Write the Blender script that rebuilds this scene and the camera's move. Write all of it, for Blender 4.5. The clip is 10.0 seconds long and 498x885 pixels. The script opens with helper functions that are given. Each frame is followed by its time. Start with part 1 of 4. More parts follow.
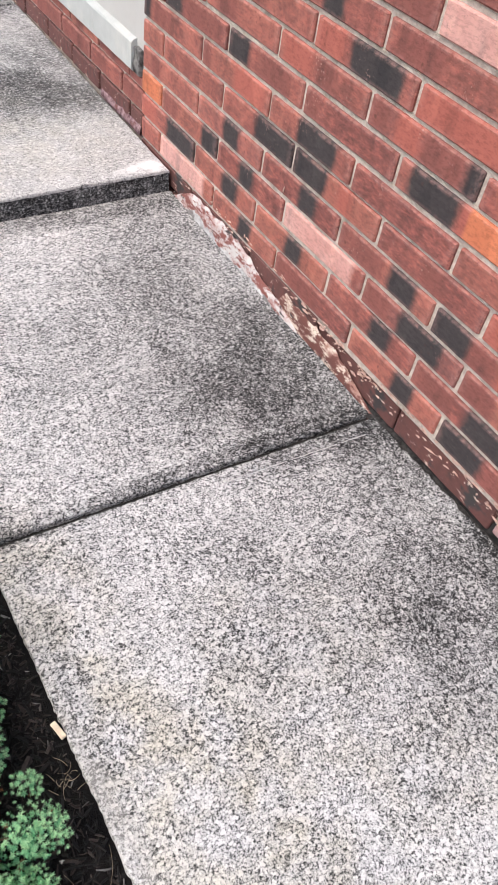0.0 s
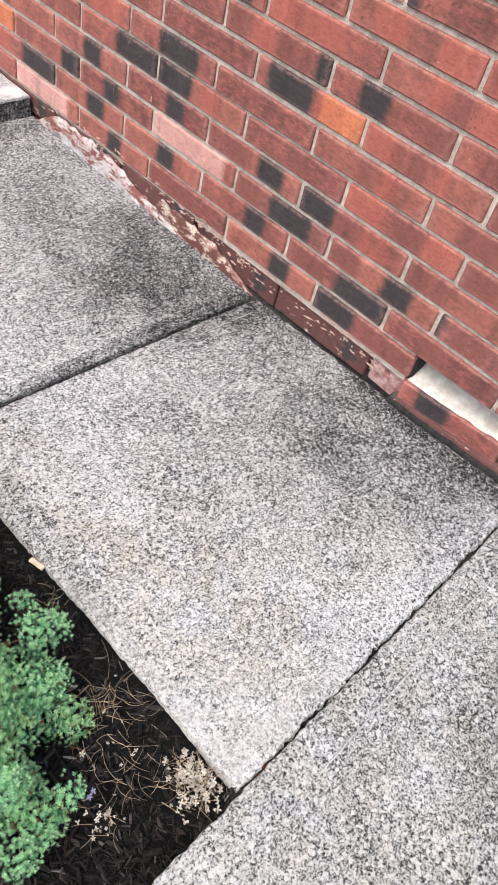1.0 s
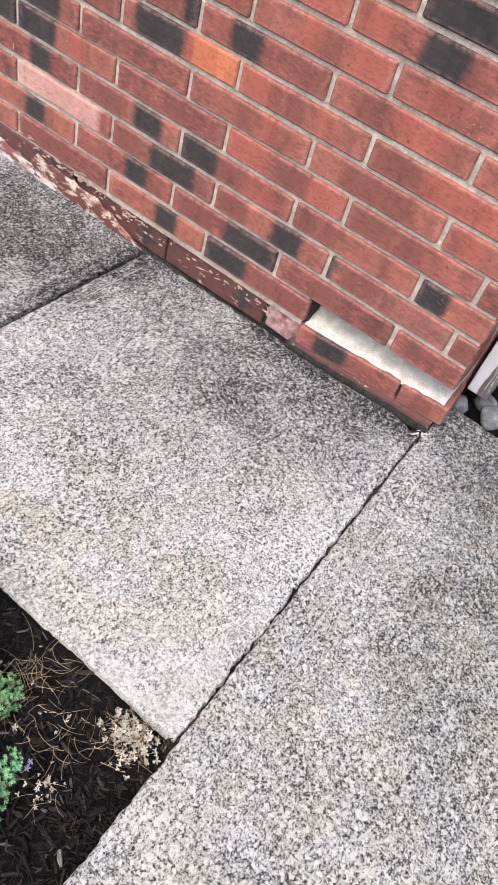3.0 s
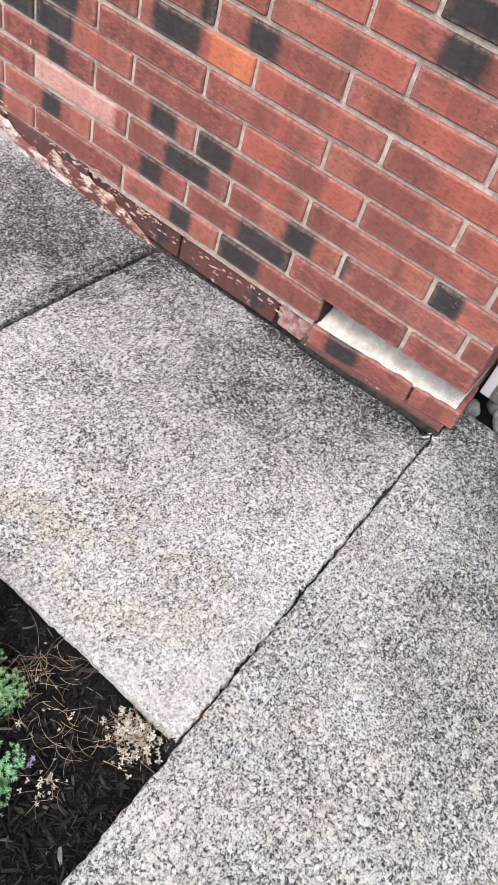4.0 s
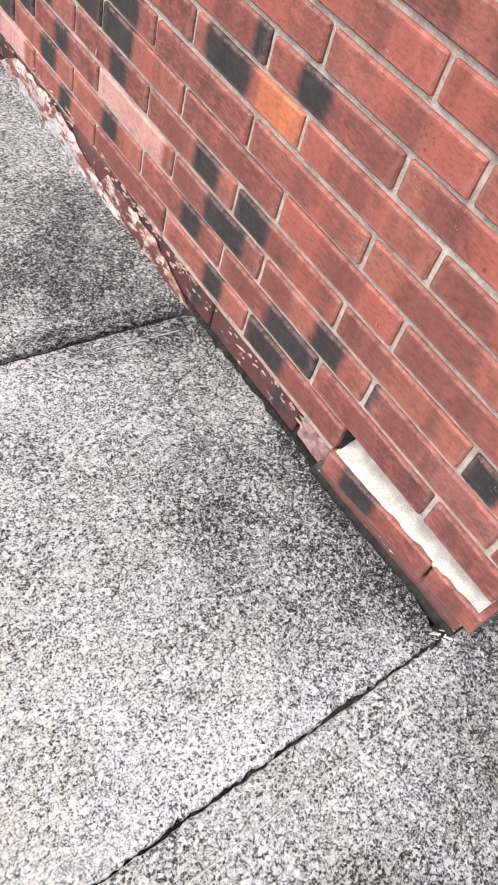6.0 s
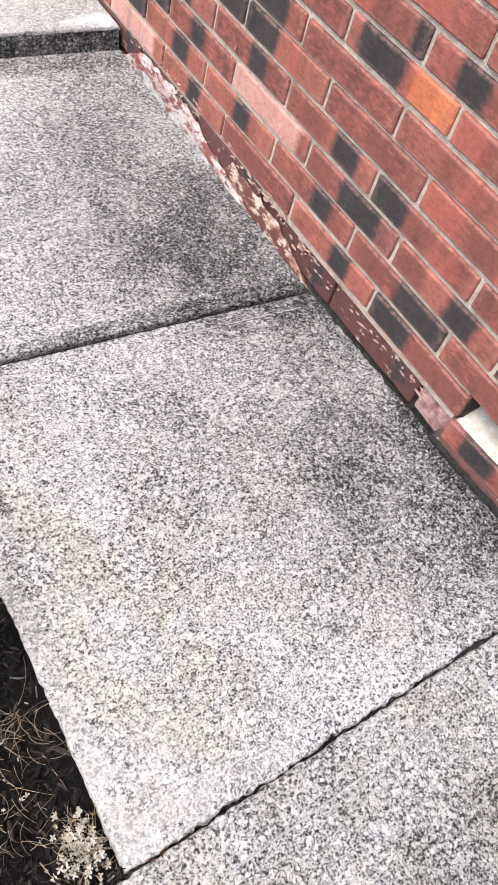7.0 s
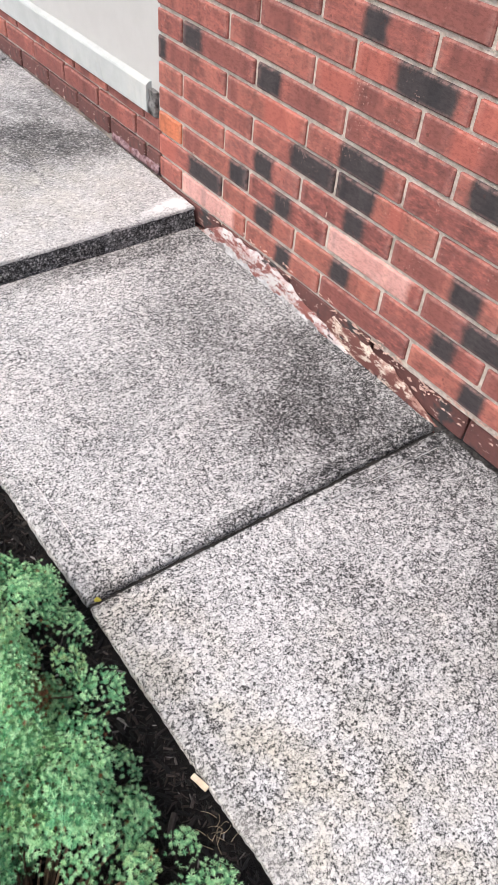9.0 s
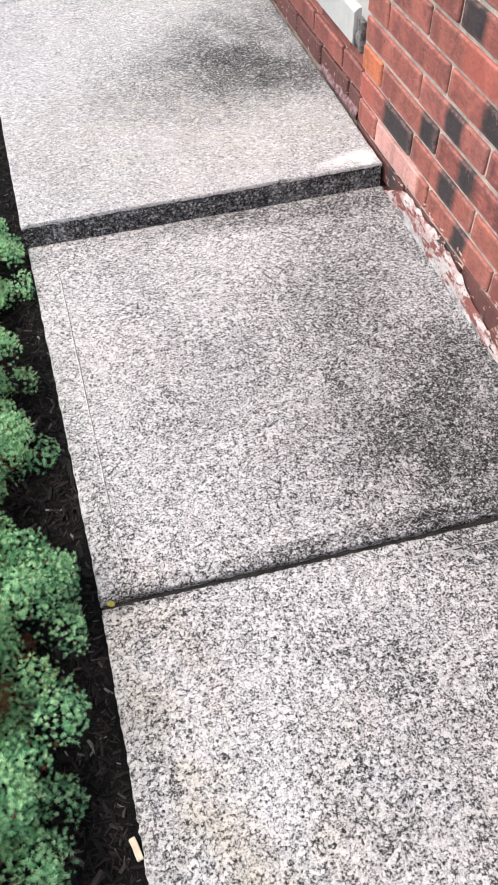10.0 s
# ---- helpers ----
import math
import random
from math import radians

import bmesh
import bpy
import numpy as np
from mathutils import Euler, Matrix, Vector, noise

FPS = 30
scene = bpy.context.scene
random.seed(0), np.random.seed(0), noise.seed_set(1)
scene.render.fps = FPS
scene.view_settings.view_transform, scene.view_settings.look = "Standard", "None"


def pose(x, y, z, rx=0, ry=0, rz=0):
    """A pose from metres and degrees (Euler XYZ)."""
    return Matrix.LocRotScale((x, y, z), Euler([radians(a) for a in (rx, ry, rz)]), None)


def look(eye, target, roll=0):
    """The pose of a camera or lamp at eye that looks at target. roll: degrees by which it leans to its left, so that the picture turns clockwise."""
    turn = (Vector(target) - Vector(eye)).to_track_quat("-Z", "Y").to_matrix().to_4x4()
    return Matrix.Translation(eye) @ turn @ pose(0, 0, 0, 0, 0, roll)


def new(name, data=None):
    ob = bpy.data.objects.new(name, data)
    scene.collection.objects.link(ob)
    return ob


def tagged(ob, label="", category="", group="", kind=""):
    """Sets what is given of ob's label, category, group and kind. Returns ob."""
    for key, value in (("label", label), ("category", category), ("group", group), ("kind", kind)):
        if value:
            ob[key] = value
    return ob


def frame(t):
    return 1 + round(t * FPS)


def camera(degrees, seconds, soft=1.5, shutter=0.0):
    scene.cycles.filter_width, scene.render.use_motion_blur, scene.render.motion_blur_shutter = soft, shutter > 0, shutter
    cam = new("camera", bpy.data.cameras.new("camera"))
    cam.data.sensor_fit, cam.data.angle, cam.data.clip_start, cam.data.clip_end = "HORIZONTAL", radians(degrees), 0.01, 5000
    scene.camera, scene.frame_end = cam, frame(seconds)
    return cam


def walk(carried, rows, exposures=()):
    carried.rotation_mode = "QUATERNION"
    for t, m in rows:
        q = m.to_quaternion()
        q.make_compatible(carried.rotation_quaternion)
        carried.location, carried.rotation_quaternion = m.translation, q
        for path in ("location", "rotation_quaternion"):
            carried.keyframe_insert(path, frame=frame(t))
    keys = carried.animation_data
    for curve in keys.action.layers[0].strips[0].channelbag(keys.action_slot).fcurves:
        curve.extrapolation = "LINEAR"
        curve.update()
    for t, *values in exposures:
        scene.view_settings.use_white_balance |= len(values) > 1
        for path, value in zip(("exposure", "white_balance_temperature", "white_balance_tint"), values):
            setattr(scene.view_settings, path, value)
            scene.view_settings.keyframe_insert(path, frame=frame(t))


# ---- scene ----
cam = camera(36.9, 10.0, 0.45)
PATH = [
    (0, (-0.97, -0.793, 1.168), (-0.109, 0.249, -0.306), 10.7),
    (0.5, (-1.169, -0.91, 1.171), (-0.081, -0.073, -0.282), 17.1),
    (1, (-1.245, -0.955, 1.17), (-0.117, -0.209, -0.303), 15.9),
    (1.5, (-1.286, -0.93, 1.172), (-0.132, -0.277, -0.326), 16.3),
    (2, (-1.277, -0.946, 1.171), (-0.081, -0.383, -0.329), 17.7),
    (2.5, (-1.252, -0.959, 1.172), (-0.026, -0.465, -0.329), 19.0),
    (4, (-1.235, -0.958, 1.174), (-0.034, -0.448, -0.341), 19.4),
    (4.5, (-1.178, -0.976, 1.168), (-0.029, -0.4, -0.364), 18.5),
    (5, (-1.057, -0.993, 1.157), (0.026, -0.346, -0.395), 18.2),
    (5.2, (-0.971, -0.987, 1.128), (0.077, -0.309, -0.434), 18.1),
    (6.3, (-0.72, -0.887, 1.115), (0.198, -0.071, -0.464), 21.1),
    (6.5, (-0.768, -0.878, 1.125), (0.134, -0.049, -0.456), 21.2),
    (7, (-0.991, -0.907, 1.113), (-0.076, -0.086, -0.464), 20.6),
    (7.5, (-1.132, -0.898, 1.164), (-0.186, -0.08, -0.397), 19.2),
    (8, (-1.151, -0.798, 1.172), (-0.176, 0.012, -0.376), 17.8),
    (8.5, (-1.133, -0.699, 1.185), (-0.124, 0.147, -0.32), 14.8),
    (9, (-1.115, -0.675, 1.157), (-0.201, 0.383, -0.274), 5.6),
    (9.5, (-1.031, -0.631, 1.103), (-0.335, 0.551, -0.353), 1.9),
    (10, (-0.753, -0.579, 1.111), (-0.449, 0.623, -0.459), -2.0),
]
walk(cam, [(t, look(eye, target, roll)) for t, eye, target, roll in PATH], [(0, 0.88, 6375, 10.5), (5, 0.86, 6375, 10.5), (6.5, 1.06, 6375, 10.5), (7.5, 0.92, 6375, 10.5), (10, 0.95, 6375, 10.5)])

# ---- world and light ----
world = bpy.data.worlds.new("sky")
scene.world = world
world.use_nodes = True
wn = world.node_tree.nodes
sky = wn.new("ShaderNodeTexSky")
sky.sky_type, sky.sun_disc = "NISHITA", False
sky.sun_elevation, sky.sun_rotation = radians(56), radians(-100)
sky.air_density, sky.dust_density, sky.ozone_density = 1.0, 3.5, 0.6
world.node_tree.links.new(sky.outputs[0], wn["Background"].inputs[0])
wn["Background"].inputs[1].default_value = 0.13
sun = new("sun", bpy.data.lights.new("sun", "SUN"))
sun.data.energy, sun.data.angle, sun.data.color = 1.3, radians(28), (1.0, 0.95, 0.88)
sun.matrix_world = look((-2.7, 0.8, 4.2), (0, 0, 0))

# ---- materials ----


class Mat:
    """A small wrapper for building node materials."""

    def __init__(self, name, rough=0.85, spec=0.3):
        self.m = bpy.data.materials.new(name)
        self.m.use_nodes = True
        self.t = self.m.node_tree
        self.b = self.t.nodes["Principled BSDF"]
        self.b.inputs["Roughness"].default_value = rough
        self.b.inputs["Specular IOR Level"].default_value = spec
        self.co = self.node("ShaderNodeTexCoord").outputs["Object"]

    def node(self, kind, **kw):
        n = self.t.nodes.new(kind)
        for k, v in kw.items():
            if k == "operation":
                n.operation = v
        return n

    def put(self, sock, v):
        if isinstance(v, bpy.types.NodeSocket):
            self.t.links.new(v, sock)
        else:
            sock.default_value = v

    def noise(self, scale, detail=4.0, rough=0.6, vec=None, distort=0.0):
        n = self.node("ShaderNodeTexNoise")
        self.put(n.inputs["Vector"], vec or self.co)
        n.inputs["Scale"].default_value, n.inputs["Detail"].default_value = scale, detail
        n.inputs["Roughness"].default_value, n.inputs["Distortion"].default_value = rough, distort
        return n.outputs[0]

    def cells(self, scale, out="Color", vec=None):
        n = self.node("ShaderNodeTexVoronoi")
        self.put(n.inputs["Vector"], vec or self.co)
        n.inputs["Scale"].default_value = scale
        o = n.outputs[out]
        if out == "Color":
            s = self.node("ShaderNodeSeparateColor")
            self.put(s.inputs[0], o)
            return s.outputs[0]
        return o

    def math(self, op, a, b=0.0, clamp=False):
        n = self.node("ShaderNodeMath", operation=op)
        n.use_clamp = clamp
        self.put(n.inputs[0], a)
        self.put(n.inputs[1], b)
        return n.outputs[0]

    def step(self, v, lo, hi):
        n = self.node("ShaderNodeMapRange")
        n.interpolation_type = "SMOOTHSTEP"
        self.put(n.inputs[0], v)
        n.inputs[1].default_value, n.inputs[2].default_value = lo, hi
        return n.outputs[0]

    def mix(self, f, a, b, blend="MIX"):
        n = self.node("ShaderNodeMix")
        n.data_type, n.blend_type = "RGBA", blend
        self.put(n.inputs[0], f)
        self.put(n.inputs[6], (*a, 1) if isinstance(a, tuple) else a)
        self.put(n.inputs[7], (*b, 1) if isinstance(b, tuple) else b)
        return n.outputs[2]

    def ramp(self, v, stops):
        n = self.node("ShaderNodeValToRGB")
        e = n.color_ramp.elements
        while len(e) < len(stops):
            e.new(0.5)
        for i, (p, c) in enumerate(stops):
            e[i].position, e[i].color = p, (*c, 1)
        self.put(n.inputs[0], v)
        return n.outputs[0]

    def rand(self, island=False):
        if island:
            return self.node("ShaderNodeNewGeometry").outputs["Random Per Island"]
        return self.node("ShaderNodeObjectInfo").outputs["Random"]

    def attr(self, name):
        n = self.node("ShaderNodeAttribute")
        n.attribute_name = name
        return n

    def bump(self, h, strength, dist):
        n = self.node("ShaderNodeBump")
        n.inputs["Strength"].default_value, n.inputs["Distance"].default_value = strength, dist
        self.put(n.inputs["Height"], h)
        self.t.links.new(n.outputs[0], self.b.inputs["Normal"])

    def colour(self, c):
        self.put(self.b.inputs["Base Color"], (*c, 1) if isinstance(c, tuple) else c)
        return self


def blob(m, x, y, rx, ry, soft=0.5):
    """A patch of dirt round (x, y), 1 in its middle and 0 outside."""
    s = m.node("ShaderNodeSeparateXYZ")
    m.put(s.inputs[0], m.co)
    dx = m.math("DIVIDE", m.math("SUBTRACT", s.outputs[0], x), rx)
    dy = m.math("DIVIDE", m.math("SUBTRACT", s.outputs[1], y), ry)
    d = m.math("ADD", m.math("MULTIPLY", dx, dx), m.math("MULTIPLY", dy, dy))
    return m.math("SUBTRACT", 1.0, m.step(d, soft * 0.2, 1.6), True)


def concrete_mat(name, dirt_level=0.0, stains=(), warm=(), splash=(), coarse=1.0, relief=0.72):
    m = Mat(name, 0.9, 0.25)
    wob = m.noise(35, 2)
    # cement paste with sand, and small stones standing out of it
    warp = m.node("ShaderNodeVectorMath", operation="ADD")
    wn_ = m.node("ShaderNodeTexNoise")
    m.put(wn_.inputs["Vector"], m.co)
    wn_.inputs["Scale"].default_value = 260
    sc_ = m.node("ShaderNodeVectorMath", operation="SCALE")
    m.put(sc_.inputs[0], wn_.outputs["Color"])
    sc_.inputs[3].default_value = 0.006
    m.put(warp.inputs[0], m.co)
    m.put(warp.inputs[1], sc_.outputs[0])
    wv = warp.outputs[0]
    fine = m.noise(640 * coarse, 2, 0.7)
    spots = m.noise(285 * coarse, 2, 0.65)
    grain = m.cells(400 * coarse, vec=wv)
    peb = m.cells(185 * coarse, vec=wv)
    gap = m.cells(185 * coarse, "Distance", wv)
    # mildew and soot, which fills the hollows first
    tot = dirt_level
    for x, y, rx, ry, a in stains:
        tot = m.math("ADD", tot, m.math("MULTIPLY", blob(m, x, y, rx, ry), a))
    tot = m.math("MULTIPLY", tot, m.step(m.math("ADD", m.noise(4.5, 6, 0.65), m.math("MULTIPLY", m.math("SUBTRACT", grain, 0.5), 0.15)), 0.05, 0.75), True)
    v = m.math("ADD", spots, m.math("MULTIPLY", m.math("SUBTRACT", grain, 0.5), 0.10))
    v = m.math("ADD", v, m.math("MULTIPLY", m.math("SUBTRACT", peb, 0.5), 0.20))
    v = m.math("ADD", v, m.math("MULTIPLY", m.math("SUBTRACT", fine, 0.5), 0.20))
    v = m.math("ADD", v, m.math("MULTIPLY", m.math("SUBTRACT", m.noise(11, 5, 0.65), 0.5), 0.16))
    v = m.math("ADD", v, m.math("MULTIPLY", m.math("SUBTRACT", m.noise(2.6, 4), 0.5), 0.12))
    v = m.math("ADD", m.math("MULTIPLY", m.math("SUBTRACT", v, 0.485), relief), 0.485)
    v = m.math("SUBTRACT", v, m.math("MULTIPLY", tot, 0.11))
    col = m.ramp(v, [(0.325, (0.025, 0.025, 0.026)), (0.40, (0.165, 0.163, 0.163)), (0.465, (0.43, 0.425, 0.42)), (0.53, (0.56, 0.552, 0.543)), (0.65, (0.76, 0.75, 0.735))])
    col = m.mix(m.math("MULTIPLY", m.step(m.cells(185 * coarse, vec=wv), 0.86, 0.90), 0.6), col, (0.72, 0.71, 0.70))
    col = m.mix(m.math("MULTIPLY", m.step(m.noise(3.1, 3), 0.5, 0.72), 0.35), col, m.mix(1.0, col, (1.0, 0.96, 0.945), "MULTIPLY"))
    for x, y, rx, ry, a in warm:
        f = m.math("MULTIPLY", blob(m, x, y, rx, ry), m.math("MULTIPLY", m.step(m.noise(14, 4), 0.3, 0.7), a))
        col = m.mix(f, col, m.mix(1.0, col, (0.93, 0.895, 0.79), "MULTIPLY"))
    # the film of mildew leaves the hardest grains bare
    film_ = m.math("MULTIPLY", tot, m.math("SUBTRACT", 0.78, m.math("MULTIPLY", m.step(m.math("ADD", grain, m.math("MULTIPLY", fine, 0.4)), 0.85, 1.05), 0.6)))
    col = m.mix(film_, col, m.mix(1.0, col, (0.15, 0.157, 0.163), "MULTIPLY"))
    for x, y, rx, ry, a in splash:
        f = m.math("MULTIPLY", blob(m, x, y, rx, ry), m.step(m.noise(30, 4), 0.3, 0.55))
        col = m.mix(m.math("MULTIPLY", f, a), col, (0.76, 0.75, 0.74) if a > 0.4 else (0.56, 0.535, 0.50))
    m.colour(col)
    h = m.math("ADD", m.math("MULTIPLY", gap, -0.6), m.math("ADD", fine, m.math("MULTIPLY", wob, 0.6)))
    m.bump(h, 0.55, 0.0028)
    return m.m


def brick_mat():
    m = Mat("fired_brick", 0.82, 0.3)
    w = m.attr("flash")
    sep = m.node("ShaderNodeSeparateColor")
    m.put(sep.inputs[0], w.outputs["Color"])
    dark, brown, orange = sep.outputs
    pink = w.outputs["Alpha"]
    bright = m.step(orange, 1.2, 1.6)
    r = m.rand()
    offs = m.node("ShaderNodeVectorMath", operation="ADD")
    m.put(offs.inputs[0], m.co)
    comb = m.node("ShaderNodeCombineXYZ")
    m.put(comb.inputs[0], m.math("MULTIPLY", r, 31.0))
    m.put(offs.inputs[1], comb.outputs[0])
    vec = offs.outputs[0]
    # drag marks along the brick
    stretch = m.node("ShaderNodeVectorMath", operation="MULTIPLY")
    m.put(stretch.inputs[0], vec)
    stretch.inputs[1].default_value = (1, 0.35, 1)
    streak = m.noise(95, 5, 0.7, stretch.outputs[0])
    cloud = m.noise(16, 4, 0.6, vec)
    edge = m.math("MULTIPLY", m.math("SUBTRACT", m.noise(42, 4, 0.6, vec), 0.5), 0.55)
    red = m.ramp(r, [(0.0, (0.245, 0.090, 0.077)), (0.3, (0.325, 0.112, 0.090)), (0.6, (0.37, 0.134, 0.103)), (0.85, (0.43, 0.154, 0.112)), (1.0, (0.315, 0.126, 0.110))])
    red = m.mix(m.step(cloud, 0.3, 0.72), m.mix(1.0, red, (0.60, 0.66, 0.70), "MULTIPLY"), red)
    red = m.mix(m.math("MULTIPLY", m.step(streak, 0.42, 0.72), 0.6), red, (0.50, 0.155, 0.117))
    col = m.mix(m.step(m.math("ADD", brown, edge), 0.25, 0.8), red, m.mix(cloud, (0.19, 0.074, 0.062), (0.285, 0.097, 0.08)))
    col = m.mix(m.step(m.math("ADD", orange, edge), 0.25, 0.8), col, m.mix(cloud, (0.345, 0.102, 0.078), (0.42, 0.132, 0.10)))
    col = m.mix(bright, col, m.mix(cloud, (0.50, 0.145, 0.075), (0.58, 0.20, 0.10)))
    col = m.mix(m.step(m.math("ADD", pink, edge), 0.25, 0.8), col, m.mix(cloud, (0.52, 0.235, 0.20), (0.68, 0.42, 0.37)))
    col = m.mix(m.step(m.math("ADD", dark, m.math("MULTIPLY", edge, 0.75)), 0.28, 0.80), col, m.mix(streak, (0.03, 0.026, 0.027), (0.075, 0.062, 0.062)))
    col = m.mix(m.math("MULTIPLY", m.step(m.noise(210, 3, 0.75, stretch.outputs[0]), 0.54, 0.36), 0.4), col, m.mix(1.0, col, (0.45, 0.45, 0.48), "MULTIPLY"))
    band = m.node("ShaderNodeVectorMath", operation="MULTIPLY")
    m.put(band.inputs[0], vec)
    band.inputs[1].default_value = (1, 1, 0.25)
    bn = m.noise(17, 3, 0.6, band.outputs[0])
    col = m.mix(m.math("MULTIPLY", m.step(bn, 0.52, 0.68), 0.55), col, m.mix(1.0, col, (0.50, 0.58, 0.62), "MULTIPLY"))
    col = m.mix(m.math("MULTIPLY", m.step(bn, 0.46, 0.32), 0.5), col, m.mix(1.0, col, (1.35, 1.4, 1.35), "MULTIPLY"))
    col = m.mix(m.math("MULTIPLY", m.step(m.noise(55, 5, 0.75, vec), 0.5, 0.68), 0.4), col, m.mix(1.0, col, (0.55, 0.58, 0.62), "MULTIPLY"))
    # lime flecks
    fl = m.math("MULTIPLY", m.step(m.cells(330, vec=vec), 0.93, 0.97), m.step(m.noise(9, 3, 0.6, vec), 0.56, 0.72))
    col = m.mix(m.math("MULTIPLY", fl, 0.36), col, (0.66, 0.42, 0.35))
    pit = m.math("MULTIPLY", m.step(m.cells(190, vec=vec), 0.05, 0.02), m.step(cloud, 0.45, 0.7))
    col = m.mix(m.math("MULTIPLY", pit, 0.6), col, (0.07, 0.035, 0.03))
    # skylight on the arrises, put into the colour as a broken paler rim
    rim = m.math("MULTIPLY", m.attr("rim").outputs["Fac"], m.step(m.noise(70, 4, 0.7, vec), 0.36, 0.62))
    col = m.mix(m.math("MULTIPLY", rim, 0.55), col, m.mix(0.55, m.mix(1.0, col, (1.5, 1.6, 1.6), "MULTIPLY"), (0.50, 0.27, 0.235)))
    m.colour(col)
    m.bump(m.math("SUBTRACT", m.math("ADD", streak, m.math("MULTIPLY", m.noise(320, 2), 0.5)), pit), 0.6, 0.0026)
    return m.m


def painted_brick_mat():
    m = Mat("old_painted_brick", 0.75, 0.35)
    n = m.noise(30, 5, 0.7)
    col = m.mix(n, (0.05, 0.030, 0.029), (0.20, 0.078, 0.066))
    col = m.mix(m.step(m.noise(14, 3), 0.56, 0.66), col, (0.05, 0.043, 0.043))
    sc = m.node("ShaderNodeVectorMath", operation="MULTIPLY")
    m.put(sc.inputs[0], m.co)
    sc.inputs[1].default_value = (1, 0.4, 1)
    fl = m.step(m.noise(75, 6, 0.72, sc.outputs[0]), 0.6, 0.64)
    col = m.mix(fl, col, (0.68, 0.53, 0.44))
    m.colour(col)
    m.bump(m.math("ADD", m.math("MULTIPLY", fl, 0.6), n), 0.6, 0.003)
    return m.m


def flaking_mat(name="flaking_whitewash", pale=(0.60, 0.55, 0.53), tint=(0.46, 0.25, 0.23), bare=(0.28, 0.10, 0.085), cover=0.53):
    m = Mat(name, 0.85, 0.25)
    n = m.noise(26, 6, 0.7)
    sc = m.node("ShaderNodeVectorMath", operation="MULTIPLY")
    m.put(sc.inputs[0], m.co)
    sc.inputs[1].default_value = (1, 0.35, 1)
    n2 = m.noise(48, 6, 0.75, sc.outputs[0])
    col = m.mix(m.step(n, 0.42, 0.62), pale, tint)
    col = m.mix(m.step(n2, cover, cover + 0.05), col, bare)
    col = m.mix(m.step(m.noise(60, 4, 0.7, sc.outputs[0]), 0.62, 0.67), col, (0.06, 0.045, 0.045))
    m.colour(col)
    m.bump(m.math("ADD", n, n2), 0.8, 0.005)
    return m.m


def plain_mat(name, a, b, scale=40, rough=0.85, bump=0.4, dist=0.002, spec=0.3, third=None, island=False):
    m = Mat(name, rough, spec)
    n = m.noise(scale, 5, 0.65)
    col = m.mix(m.step(n, 0.3, 0.7), a, b)
    if island:
        col = m.mix(m.rand(True), m.mix(1.0, col, (0.5, 0.5, 0.5), "MULTIPLY"), m.mix(1.0, col, (1.45, 1.4, 1.35), "MULTIPLY"))
    if third:
        col = m.mix(m.math("MULTIPLY", m.step(m.noise(scale * 0.27, 5, 0.7), 0.52, 0.68), 0.8), col, third)
    m.colour(col)
    m.bump(m.math("ADD", n, m.noise(scale * 6, 2)), bump, dist)
    return m.m


def mulch_mat():
    m = Mat("bark_mulch", 0.85, 0.28)
    r = m.rand(True)
    col = m.ramp(r, [(0.0, (0.006, 0.0055, 0.0055)), (0.5, (0.014, 0.012, 0.0115)), (0.82, (0.034, 0.025, 0.021)), (0.955, (0.070, 0.056, 0.05)), (0.985, (0.12, 0.11, 0.105)), (1.0, (0.36, 0.34, 0.32))])
    sc = m.node("ShaderNodeVectorMath", operation="MULTIPLY")
    m.put(sc.inputs[0], m.co)
    sc.inputs[1].default_value = (1, 1, 1)
    n = m.noise(160, 5, 0.7)
    m.colour(m.mix(m.step(n, 0.35, 0.7), m.mix(1.0, col, (0.55, 0.55, 0.55), "MULTIPLY"), col))
    m.bump(n, 0.6, 0.002)
    return m.m


def needle_mat():
    m = Mat("juniper_needles", 0.5, 0.4)
    t = m.attr("tint")
    sep = m.node("ShaderNodeSeparateColor")
    m.put(sep.inputs[0], t.outputs["Color"])
    # red of tint: clump tone plus painted shade by depth
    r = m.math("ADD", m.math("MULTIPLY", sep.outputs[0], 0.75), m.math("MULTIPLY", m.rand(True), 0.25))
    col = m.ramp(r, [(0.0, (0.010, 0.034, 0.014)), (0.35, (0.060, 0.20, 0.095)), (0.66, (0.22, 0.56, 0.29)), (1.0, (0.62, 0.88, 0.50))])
    col = m.mix(sep.outputs[1], col, (0.30, 0.34, 0.10))
    col = m.mix(sep.outputs[2], col, (0.20, 0.085, 0.04))
    m.colour(col)
    tr = m.node("ShaderNodeBsdfTranslucent")
    m.put(tr.inputs[0], col)
    mx = m.node("ShaderNodeMixShader")
    mx.inputs[0].default_value = 0.3
    m.t.links.new(m.b.outputs[0], mx.inputs[1])
    m.t.links.new(tr.outputs[0], mx.inputs[2])
    m.t.links.new(mx.outputs[0], m.t.nodes["Material Output"].inputs[0])
    return m.m


